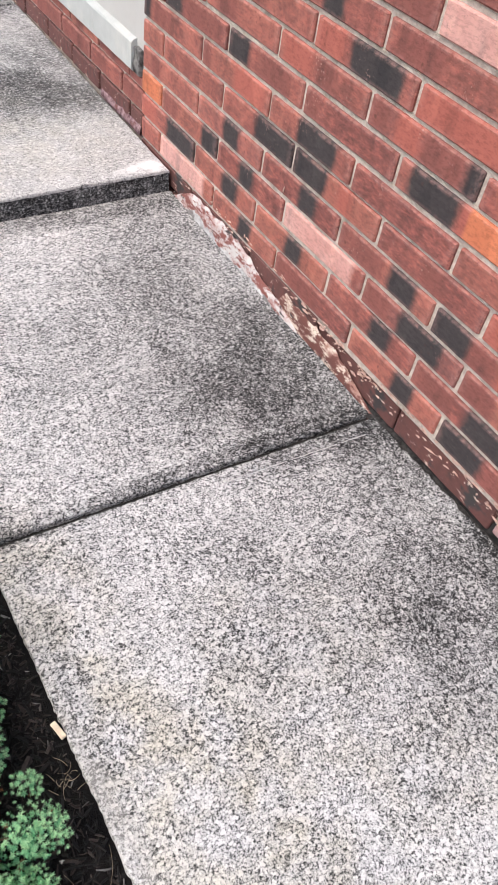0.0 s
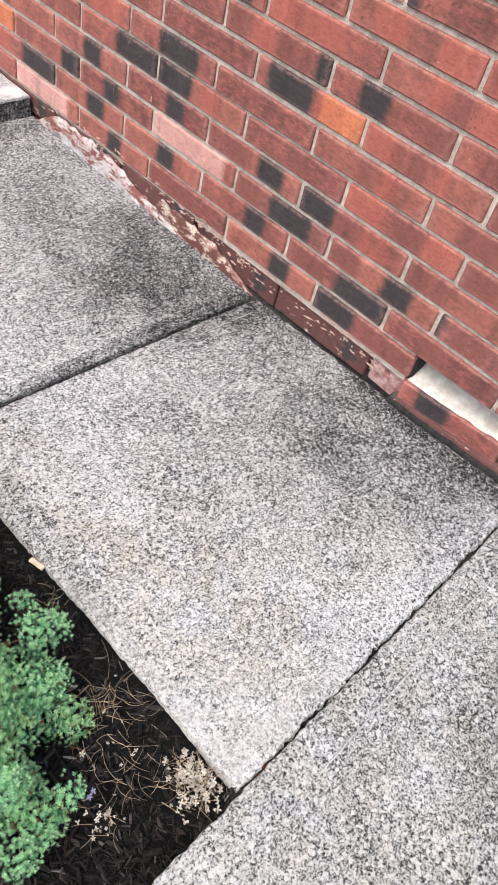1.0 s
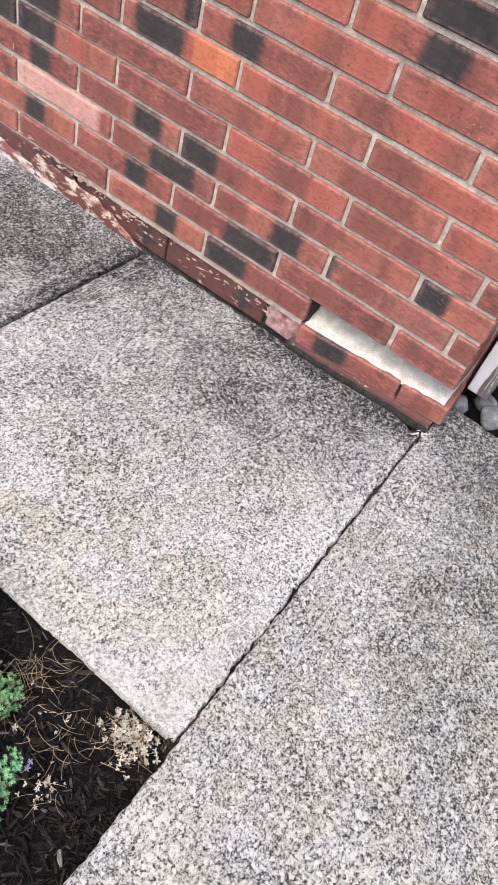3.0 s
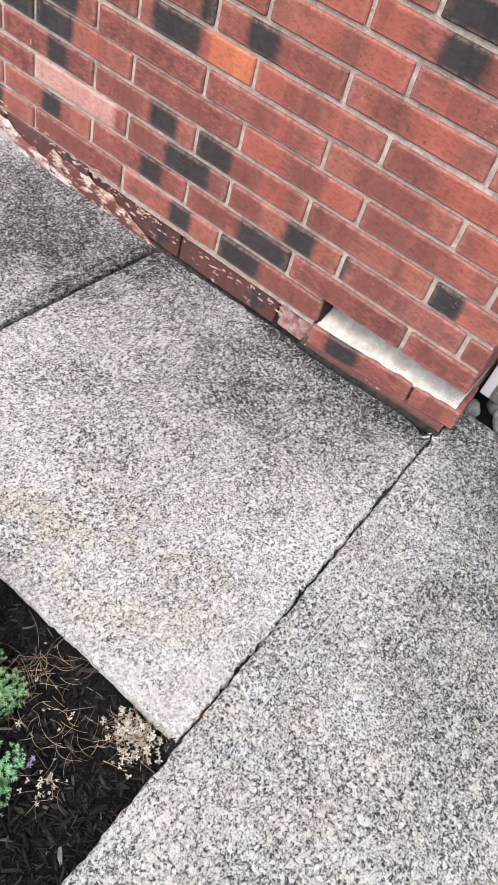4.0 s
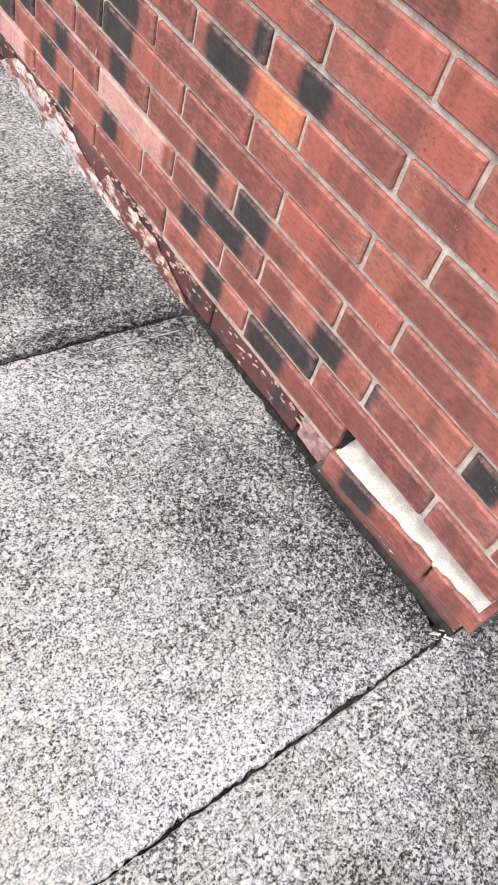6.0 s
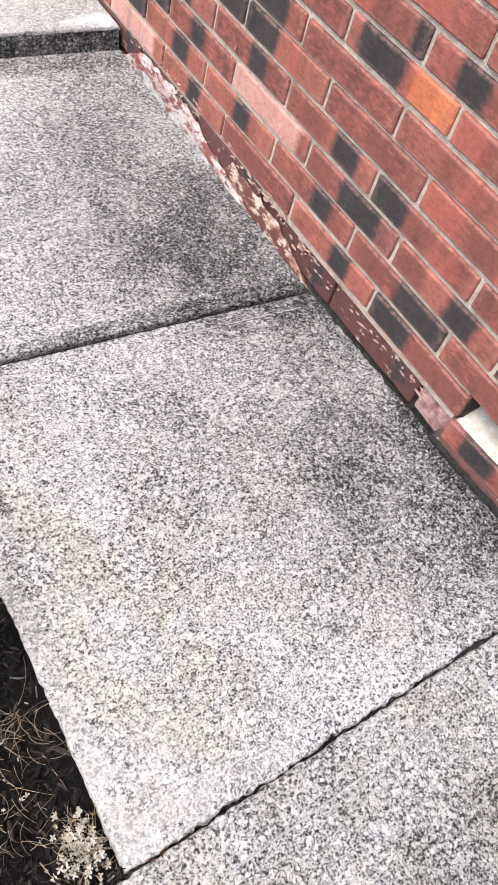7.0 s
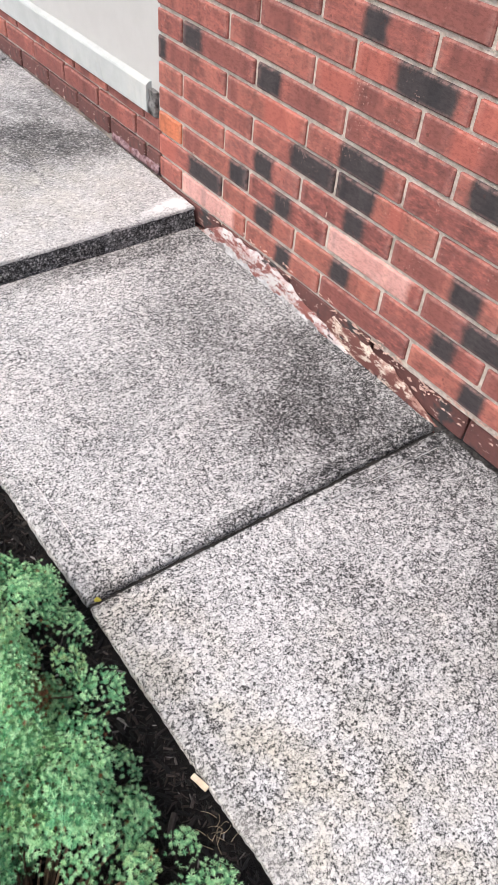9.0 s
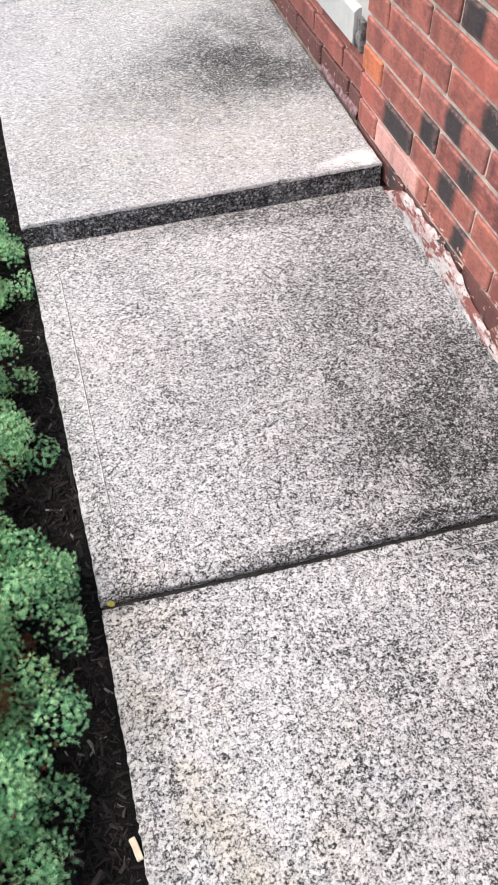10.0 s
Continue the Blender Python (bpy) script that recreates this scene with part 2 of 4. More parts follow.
def paint_wood_mat():
    m = Mat("peeling_white_paint", 0.7, 0.35)
    sc = m.node("ShaderNodeVectorMath", operation="MULTIPLY")
    m.put(sc.inputs[0], m.co)
    sc.inputs[1].default_value = (1, 1, 0.12)
    g = m.noise(60, 5, 0.7, sc.outputs[0])
    wood = m.mix(g, (0.09, 0.08, 0.075), (0.24, 0.22, 0.21))
    f = m.step(m.noise(26, 5, 0.7, sc.outputs[0]), 0.43, 0.5)
    m.colour(m.mix(f, wood, (0.74, 0.74, 0.77)))
    m.bump(m.math("ADD", g, m.math("MULTIPLY", f, 0.7)), 0.7, 0.003)
    return m.m


STAINS = [(0.02, -0.45, 0.26, 0.42, 0.34), (-0.10, -0.55, 0.24, 0.22, 0.34), (-0.22, -0.32, 0.34, 0.28, 0.18), (0.04, 0.36, 0.42, 0.62, 0.50), (-0.10, 0.16, 0.34, 0.24, 0.42),
          (-0.40, 0.34, 0.34, 0.34, 0.20), (-0.12, 0.91, 0.5, 0.06, 0.6), (-0.05, -0.76, 0.12, 0.10, 0.2), (-0.45, 0.004, 0.55, 0.026, 0.6), (-0.84, -0.10, 0.05, 0.4, 0.3), (-0.20, -0.62, 0.28, 0.24, 0.18), (0.0, -0.66, 0.055, 0.30, 0.7), (-0.38, -0.36, 0.26, 0.26, 0.14), (-0.10, -0.06, 0.3, 0.05, 0.3)]
SPLASH = [(-0.05, 0.975, 0.07, 0.035, 0.95), (-0.12, 0.97, 0.05, 0.02, 0.5)]
UPPER = [(-0.05, 1.62, 0.38, 0.32, 0.55), (-0.32, 1.48, 0.34, 0.24, 0.32), (-0.05, 2.0, 0.2, 0.3, 0.3), (-0.3, 2.6, 0.5, 0.5, 0.7)]
NEAR = [(0.10, -0.98, 0.22, 0.16, 0.6), (-0.2, -1.15, 0.45, 0.18, 0.35), (0.05, -1.3, 0.3, 0.2, 0.4)]
WARM = [(-0.74, -0.62, 0.16, 0.24, 0.9), (-0.55, -0.42, 0.3, 0.2, 0.5), (-0.8, -0.2, 0.1, 0.25, 0.8), (-0.45, -0.7, 0.25, 0.12, 0.6)]
EDGE = [(-0.855, -0.62, 0.03, 0.32, 0.34), (-0.70, -0.825, 0.16, 0.03, 0.25), (-0.80, -0.78, 0.12, 0.10, 0.3)]
M_SLAB = concrete_mat("speckled_concrete", 0.10, STAINS, WARM, EDGE)
M_UPPER = concrete_mat("speckled_concrete_porch", 0.08, UPPER, [(-0.4, 1.25, 0.5, 0.3, 0.5)], SPLASH, relief=0.42)
M_NEAR = concrete_mat("speckled_concrete_walk", 0.32, NEAR, [(-0.6, -1.2, 0.9, 0.7, 0.8)], coarse=0.95, relief=0.66)
# slab concrete darkened all over, with less relief, for the step's riser
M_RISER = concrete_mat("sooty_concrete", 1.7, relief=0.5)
M_LINE = plain_mat("smooth_cement_line", (0.60, 0.59, 0.58), (0.74, 0.73, 0.72), 120)
M_BRICK = brick_mat()
M_OLD = painted_brick_mat()
M_FLAKE = flaking_mat(pale=(0.55, 0.52, 0.50), tint=(0.40, 0.25, 0.23), bare=(0.22, 0.085, 0.072), cover=0.50)
M_CHALK = plain_mat("chalky_smear", (0.34, 0.325, 0.32), (0.60, 0.59, 0.58), 45, bump=0.7, dist=0.005, third=(0.10, 0.085, 0.08))
M_PEEL = flaking_mat("peeling_cream_paint", (0.62, 0.52, 0.43), (0.30, 0.16, 0.13), (0.15, 0.062, 0.052), 0.46)
M_FOOT = plain_mat("purple_stained_paint", (0.10, 0.045, 0.05), (0.40, 0.27, 0.28), 60, bump=0.8, dist=0.005, third=(0.17, 0.065, 0.055))
M_MORTAR = plain_mat("lime_mortar", (0.43, 0.36, 0.31), (0.66, 0.585, 0.51), 60, third=(0.30, 0.255, 0.21), bump=0.8, dist=0.004)
M_WHITE_MORTAR = plain_mat("fresh_white_mortar", (0.52, 0.49, 0.43), (0.74, 0.72, 0.66), 38, bump=0.8, dist=0.005, third=(0.50, 0.46, 0.40))
# near-black: wall fillet, one slab joint, and fills that imitate shaded gaps
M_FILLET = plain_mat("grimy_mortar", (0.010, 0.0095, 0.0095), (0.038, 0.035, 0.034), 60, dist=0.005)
M_DRIP = plain_mat("dried_paint_drip", (0.42, 0.24, 0.19), (0.70, 0.52, 0.44), 120)
M_PINK = plain_mat("broken_pink_brick", (0.30, 0.13, 0.12), (0.58, 0.40, 0.38), 45, bump=0.8, dist=0.006, third=(0.60, 0.55, 0.52))
M_PANEL = plain_mat("cream_white_paint", (0.45, 0.44, 0.42), (0.48, 0.47, 0.45), 9, rough=0.6, bump=0.12)
M_SILL = plain_mat("weathered_white_paint", (0.41, 0.425, 0.41), (0.47, 0.485, 0.47), 11, rough=0.65, bump=0.2, third=(0.53, 0.525, 0.49))
M_SILL_END = plain_mat("bare_grey_wood", (0.03, 0.028, 0.027), (0.26, 0.25, 0.24), 60, bump=0.9, dist=0.006)
M_DIRT = plain_mat("dark_soil", (0.004, 0.0038, 0.004), (0.011, 0.0095, 0.009), 70, spec=0.12, bump=0.9, dist=0.006)
M_GRIT = plain_mat("joint_grit", (0.02, 0.018, 0.017), (0.085, 0.078, 0.074), 110, bump=0.9, dist=0.005)
M_GROUND = plain_mat("garden_ground", (0.03, 0.035, 0.016), (0.06, 0.075, 0.03), 3, bump=0.5)
M_MULCH = mulch_mat()
M_NEEDLE = needle_mat()
M_STEM = plain_mat("juniper_stem", (0.05, 0.03, 0.02), (0.13, 0.08, 0.05), 60)
M_STRAW = plain_mat("dry_straw", (0.30, 0.22, 0.14), (0.56, 0.46, 0.33), 50, island=True)
M_PETAL = plain_mat("pale_dry_petals", (0.40, 0.35, 0.27), (0.74, 0.70, 0.62), 80, rough=0.7)
M_LILAC = plain_mat("lilac_petals", (0.36, 0.35, 0.55), (0.5, 0.48, 0.66), 80)
M_DEAD = plain_mat("dead_leaf", (0.07, 0.032, 0.02), (0.19, 0.10, 0.06), 120)
M_YELLOW = plain_mat("yellow_leaf", (0.45, 0.42, 0.06), (0.6, 0.55, 0.14), 70)
M_CHIP = plain_mat("pale_wood_chip", (0.60, 0.47, 0.33), (0.78, 0.66, 0.5), 60)
M_STONE = plain_mat("grey_field_stone", (0.10, 0.105, 0.11), (0.27, 0.275, 0.28), 45, dist=0.004)
M_POST = paint_wood_mat()
M_CRUMB = plain_mat("broken_mortar_crumbs", (0.5, 0.48, 0.45), (0.72, 0.7, 0.67), 80)

# ---- helpers for meshes ----


def mesh_ob(name, verts, faces, material, parent=None, label="", smooth=False):
    me = bpy.data.meshes.new(name)
    me.from_pydata([tuple(v) for v in verts], [], [tuple(f) for f in faces])
    me.materials.append(material)
    if smooth:
        me.polygons.foreach_set("use_smooth", [True] * len(me.polygons))
    me.update()
    ob = new(name, me)
    if parent:
        ob.parent = parent
    if label:
        ob["label"] = label
    return ob


def part(name, bm, material, parent=None, label=""):
    me = bpy.data.meshes.new(name)
    bm.to_mesh(me)
    bm.free()
    me.materials.append(material)
    ob = new(name, me)
    if parent:
        ob.parent = parent
    if label:
        ob["label"] = label
    return ob


def box(x0, x1, y0, y1, z0, z1, bevel=0.0, seg=2):
    bm = bmesh.new()
    bmesh.ops.create_cube(bm, size=1, matrix=Matrix.Translation(((x0 + x1) / 2, (y0 + y1) / 2, (z0 + z1) / 2)) @ Matrix.Diagonal((x1 - x0, y1 - y0, z1 - z0, 1)))
    if bevel:
        bmesh.ops.bevel(bm, geom=bm.edges[:], offset=bevel, segments=seg, affect="EDGES", profile=0.5)
    return bm


def rough(bm, amount, scale, cuts=0, seed=0.0):
    if cuts:
        bmesh.ops.subdivide_edges(bm, edges=bm.edges[:], cuts=cuts, use_grid_fill=True)
    for v in bm.verts:
        p = v.co * scale + Vector((seed, seed * 1.7, 0))
        v.co += amount * noise.noise_vector(p)
    return bm


def thing(name, label, category, group="", kind=""):
    return tagged(new(name), label, category, group, kind)


# ---- ground, bed and pavement ----
ground = mesh_ob("ground", [(-300, -300, -0.16), (300, -300, -0.16), (300, 300, -0.16), (-300, 300, -0.16)], [(0, 1, 2, 3)], M_GROUND)
tagged(ground, "dull green and brown garden ground around the house", "ground", kind="structure")


def bed_z(x, y):
    n = noise.noise(Vector((x * 5, y * 5, 3.1)))
    return -0.013 + 0.012 * n + 0.021 * min(1, max(0, (x + 0.94) * 14)) - 0.012 * min(1, max(0, (-0.5 - y) * 3)) + 0.03 * min(1, max(0, (-0.95 - x) * 3)) + 0.018 * min(1, max(0, (y - 0.1)))


def grid_sheet(name, x0, x1, y0, y1, step, zf, material, parent=None):
    nx, ny = int((x1 - x0) / step) + 1, int((y1 - y0) / step) + 1
    vs = [(x0 + (x1 - x0) * i / nx, y0 + (y1 - y0) * j / ny, zf(x0 + (x1 - x0) * i / nx, y0 + (y1 - y0) * j / ny)) for j in range(ny + 1) for i in range(nx + 1)]
    fs = [(j * (nx + 1) + i, j * (nx + 1) + i + 1, (j + 1) * (nx + 1) + i + 1, (j + 1) * (nx + 1) + i) for j in range(ny) for i in range(nx)]
    return mesh_ob(name, vs, fs, material, parent, smooth=True)


bed = grid_sheet("planting_bed", -2.2, -0.84, -0.93, 3.6, 0.03, bed_z, M_DIRT)
tagged(bed, "dark damp soil of the planting bed beside the pavement", "soil", kind="structure")

pavement = box(-0.84, 0.10, -0.80, 3.6, -0.15, -0.035)
pavement = part("pavement", pavement, M_DIRT)
tagged(pavement, "speckled grey concrete pavement slabs with dirty joints along the wall", "pavement", kind="structure")


def slab(corners, material, jitter=(0.001, 0.001, 0.001, 0.001), r=0.007, depth=0.13, seed=0.0, wave=0.0015, label="", chips=(), fine=0.014):
    """A cast slab: corners (near left, near right, far right, far left); jitter of its near, right, far and left edge."""
    a, b, c, d = [Vector(p) for p in corners]
    lx, ly = (b - a).length, (d - a).length
    ring = [0, 0.0012, 0.003, 0.0055, 0.009, 0.014]

    def line(length):
        n = max(4, int((length - 0.03) / fine))
        return ring + [0.014 + (length - 0.028) * i / n for i in range(1, n)] + [length - t for t in reversed(ring)]

    us, vs_ = line(lx), line(ly)
    pts = []
    for v in vs_:
        for u in us:
            s, t = u / lx, v / ly
            p = a * (1 - s) * (1 - t) + b * s * (1 - t) + c * s * t + d * (1 - s) * t
            dist = (v, lx - u, ly - v, u)
            q = Vector((p.x * 9, p.y * 9, seed))
            move = Vector((0, 0, 0))
            for k, (way, f) in enumerate((((0, 1, 0), 1), ((-1, 0, 0), 1), ((0, -1, 0), 1), ((1, 0, 0), 1))):
                fall = math.exp(-dist[k] / 0.022)
                if fall < 0.01:
                    continue
                nn = 0.35 * noise.noise(q * 1.3 + Vector((k * 7, 0, 0))) + 0.45 * noise.noise(q * 4 + Vector((k * 3, 5, 0))) + 0.9 * noise.noise(q * 10.7) + 0.6 * noise.noise(q * 23.3)
                move += Vector(way) * jitter[k] * nn * fall
            z = wave * noise.noise(q * 0.6) + 0.0006 * noise.noise(q * 9)
            for k in range(4):
                if dist[k] > 0.02:
                    continue
                rr = r + (0.9 * jitter[k] * max(0, noise.noise(q * 4 + Vector((0, 0, 9 + k)))))
                if dist[k] < rr:
                    e = 1 - dist[k] / rr
                    z -= rr * (1 - math.sqrt(max(0, 1 - e * e)))
            for cx, cy, cr, cd in chips:
                h = math.hypot(p.x - cx, p.y - cy) + 0.012 * noise.noise(q * 6)
                if h < cr:
                    z -= cd * (1 - (h / cr) ** 2)
            pts.append(p + move + Vector((0, 0, z)))
    nu, nv = len(us), len(vs_)
    fs = [(j * nu + i, j * nu + i + 1, (j + 1) * nu + i + 1, (j + 1) * nu + i) for j in range(nv - 1) for i in range(nu - 1)]
    rim = [i for i in range(nu)] + [j * nu + nu - 1 for j in range(1, nv)] + [(nv - 1) * nu + i for i in range(nu - 2, -1, -1)] + [j * nu for j in range(nv - 2, 0, -1)]
    base = len(pts)
    for k in rim:
        p = pts[k].copy()
        p.z -= depth
        pts.append(p)
    n = len(rim)
    for k in range(n):
        fs.append((rim[(k + 1) % n], rim[k], base + k, base + (k + 1) % n))
    return mesh_ob("slab", pts, fs, material, pavement, label, smooth=True)


SLAB_A = ((-0.859, -0.852, 0.022), (-0.006, -0.840, 0.034), (0.006, -0.030, 0.010), (-0.859, -0.004, 0.024))
SLAB_B = ((-0.859, 0.008, 0.025), (0.006, -0.017, 0.010), (-0.006, 0.932, 0.042), (-0.882, 0.940, 0.044))
SLAB_N = ((-2.4, -2.6, 0.008), (0.11, -2.6, 0.008), (0.125, -0.8460, 0.034), (-2.4, -0.871, 0.014))
slab(SLAB_A, M_SLAB, (0.005, 0.006, 0.002, 0.0025), 0.0038, seed=1.0, fine=0.0055, chips=((-0.867, -0.862, 0.035, 0.012), (-0.02, -0.838, 0.05, 0.014), (-0.22, -0.846, 0.03, 0.010), (-0.16, -0.845, 0.018, 0.008), (-0.52, -0.856, 0.02, 0.007), (-0.74, -0.862, 0.022, 0.010)))
slab(SLAB_B, M_SLAB, (0.0025, 0.005, 0.001, 0.0025), 0.006, seed=4.0)
slab(((-0.884, 0.944, 0.099), (-0.010, 0.940, 0.100), (0.004, 2.174, 0.108), (-0.905, 2.170, 0.108)), M_UPPER, (0.003, 0.003, 0.001, 0.002), 0.0045, depth=0.004, seed=7.0)
slab(((-0.905, 2.180, 0.108), (0.004, 2.184, 0.108), (0.006, 3.6, 0.116), (-0.93, 3.6, 0.116)), M_UPPER, (0.001, 0.002, 0.001, 0.002), 0.006, seed=9.0)
slab(SLAB_N, M_NEAR, (0.002, 0.004, 0.0035, 0.002), 0.004, seed=12.0, fine=0.009)

# riser and sides under the step's edge
bm = bmesh.new()
cols = 60
rows_ = []
for i in range(cols + 1):
    s = i / cols
    x, y = -0.883 + 0.872 * s, 0.946 - 0.004 * s
    ring_ = []
    for j in range(5):
        z = 0.0945 - 0.019 * j
        q = Vector((x * 14, z * 14, 2.0))
        ring_.append(bm.verts.new((x, y + 0.0015 * noise.noise(q) + 0.001 * noise.noise(q * 4) - 0.0028 * j, z)))
    rows_.append(ring_)
for a, b in zip(rows_, rows_[1:]):
    for j in range(4):
        bm.faces.new((a[j], a[j + 1], b[j + 1], b[j]))
left = [bm.verts.new((-0.883 - 0.022 * t, 0.946 + 1.22 * t, z)) for t in (0, 1) for z in (0.088, -0.05)]
bm.faces.new((left[0], left[2], left[3], left[1]))
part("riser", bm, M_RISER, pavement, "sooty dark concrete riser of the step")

# tooled lines parallel to the slab edges


def on_slab(c, x, y):
    """Height of a slab's face at (x, y)."""
    s, t = (x - c[0][0]) / (c[1][0] - c[0][0]), (y - c[0][1]) / (c[3][1] - c[0][1])
    return c[0][2] * (1 - s) * (1 - t) + c[1][2] * s * (1 - t) + c[2][2] * s * t + c[3][2] * (1 - s) * t


def tool_line(a, b, slab_corners, w=0.0017, gaps=0.3, seed=0.0):
    a, b = Vector((*a, on_slab(slab_corners, *a))), Vector((*b, on_slab(slab_corners, *b)))
    n = 60
    side = Vector((b.y - a.y, a.x - b.x, 0)).normalized() * w
    vs, fs = [], []
    for i in range(n):
        if noise.noise(Vector((i * 0.22, seed, 0))) < -gaps:
            continue
        p, q = a.lerp(b, i / n), a.lerp(b, (i + 1) / n)
        o = 0.0015 * noise.noise(Vector((i * 0.3, seed, 4)))
        k = len(vs)
        for r in (p, q):
            vs += [r - side + Vector((o, o, -0.002)), r + Vector((o, o, 0.0024)), r + side + Vector((o, o, -0.002))]
        fs += [(k, k + 1, k + 4, k + 3), (k + 1, k + 2, k + 5, k + 4)]
    return mesh_ob("tooled_line", vs, fs, M_LINE, pavement)


tool_line((-0.812, 0.07), (-0.823, 0.84), SLAB_B, seed=1, gaps=0.5)
tool_line((-0.17, -0.904), (-0.75, -0.918), SLAB_N, seed=2, gaps=0.45)
tool_line((-0.40, -0.050), (-0.05, -0.066), SLAB_A, w=0.001, seed=3, gaps=0.3)

# dirt in the joints
def joint(a, b, za, zb, w, name="joint_dirt", amp=0.003, material=M_GRIT):
    a, b = Vector((*a, za)), Vector((*b, zb))
    side = Vector((b.y - a.y, a.x - b.x, 0)).normalized() * w
    n = 80
    vs, fs = [], []
    for i in range(n + 1):
        p = a.lerp(b, i / n)
        for s in (-1, -0.4, 0.3, 1):
            vs.append(p + side * s + Vector((0, 0, amp * noise.noise(Vector((i * 0.6, s * 2, w * 99))))))
    for i in range(n):
        for j in range(3):
            k = i * 4 + j
            fs.append((k, k + 1, k + 5, k + 4))
    return mesh_ob(name, vs, fs, material, pavement, smooth=True)


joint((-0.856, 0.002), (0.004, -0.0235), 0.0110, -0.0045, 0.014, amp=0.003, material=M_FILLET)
joint((-0.88, -0.862), (0.02, -0.842), 0.006, 0.020, 0.022, amp=0.009)
joint((-0.915, 2.175), (0.010, 2.179), 0.094, 0.094, 0.012, amp=0.002)
joint((0.008, -0.9), (0.006, 0.93), -0.008, 0.024, 0.018)
joint((-0.89, 0.936), (-0.01, 0.931), 0.034, 0.034, 0.012, amp=0.002)

# ---- brick walls ----
C, Z0, BH = 0.0655, 0.2377, 0.0555
FAR, NEARY = 1.138, -0.852
COLS = 18
# flash bands: course and far end of a brick -> (kind, from, to) along it from its far end
BANDS = {
    (7, 0.52): "d.38-.62", (7, 0.22): "b.1-.5", (7, -0.38): "o.0-.3 d.45-.75", (7, -0.08): "o.2-.45 o.7-1",
    (8, 0.11): "p.0-1", (8, 0.41): "b.3-1", (8, -0.19): "d.0-.1", (8, -0.49): "d.0-.8", (9, -0.38): "d.2-1", (9, 0.22): "b.3-.8",
    (6, 0.71): "b.0-.4", (6, 0.41): "o.0-.32 d.37-.9", (6, 0.11): "o.0-.7", (6, -0.19): "o.35-.5 b.5-.65 o.7-1", (6, -0.49): "o.2-.4 d.7-1", (6, 1.02): "b.6-1",
    (5, 0.82): "b.2-.45", (5, 0.52): "o.05-.4 b.45-.65", (5, 0.22): "b.0-.2 o.25-.5 b.5-.85 d.88-1", (5, -0.08): "d.24-.5 b.78-1", (5, -0.38): "b.18-.4 o.45-.8", (5, -0.69): "o.3-.6",
    (4, 1.02): "d.0-.3 b.35-.9", (4, 0.71): "d.0-.3 b.38-.85", (4, 0.41): "b.0-.2", (4, 0.11): "d.1-.56 x.6-1", (4, -0.19): "o.0-.3 b.36-.52 o.6-.7", (4, -0.49): "b.0-.35 o.4-1",
    (3, 1.12): "d.0-.14 b.2-.5", (3, 0.82): "b.0-.15 o.5-.95", (3, 0.52): "d.36-.84", (3, -0.08): "b.4-.55 o.6-.75", (3, -0.38): "b.25-.8", (3, -0.69): "o.2-.5",
    (2, 1.02): "b.35-.5", (2, 0.71): "d.48-1", (2, 0.41): "d.0-.42 o.55-.7", (2, 0.11): "b.45-.65", (2, -0.19): "o.0-.35 b.45-.7 o.72-1", (2, -0.49): "b.0-.6",
    (1, 1.12): "b.15-.35", (1, 0.82): "d.42-.68", (1, 0.52): "d.5-.74", (1, 0.22): "b.0-.5 d.55-.85", (1, -0.08): "d.0-.34 b.35-.55 o.6-.85", (1, -0.38): "b.0-.35", (1, -0.69): "d.0-.42",
    (0, 1.12): "x.0-1", (0, 1.02): "b.05-.3 d.74-1", (0, 0.71): "d.34-.58", (0, 0.41): "p.0-.88", (0, 0.11): "b.0-.3 d.38-.84", (0, -0.19): "b.0-.3 d.52-.8", (0, -0.49): "d.0-.06 b.1-.4", (0, -0.79): "b.0-1",
    (-1, 1.12): "o.0-.3 d.5-1", (-1, 0.82): "d.48-.74", (-1, 0.52): "d.44-.68", (-1, 0.22): "d.52-.76", (-1, -0.08): "b.0-.4 d.5-1", (-1, -0.38): "b.3-.5",
    (-2, 1.02): "p.0-.85", (-2, 0.71): "d.42-.64", (-2, 0.41): "b.0-.6", (-2, 0.11): "d.5-.74", (-2, -0.19): "d.0-.42 b.45-1",
}


def flash_weights(spec, u):
    w = [0.0, 0.0, 0.0, 0.0]
    for item in spec.split():
        lo, hi = item[1:].split("-")
        lo, hi = float(lo), float(hi)
        lo, hi = (lo if lo > 0 else -1), (hi if hi < 1 else 2)
        d = min(u - lo, hi - u)
        v = min(1, max(0, 0.5 + d / 0.17))
        k = "dbopx".index(item[0])
        if k == 4:
            k, v = 2, 2 * v
        w[k] = max(w[k], v)
    return w


# painted skylight across a brick's profile, strongest at the top arris
RIM = (0.0, 0.6, 0.75, 0.0, 0.0, 1.0, 0.8, 0.0)


def rim_values(count):
    """How strongly each point of a brick takes the paler arris colour."""
    n = count // 8
    return [max(RIM[j], 0.8 if (i < 2 or i > n - 3) and 0 < j < 7 else 0.0) for i in range(n) for j in range(8)]


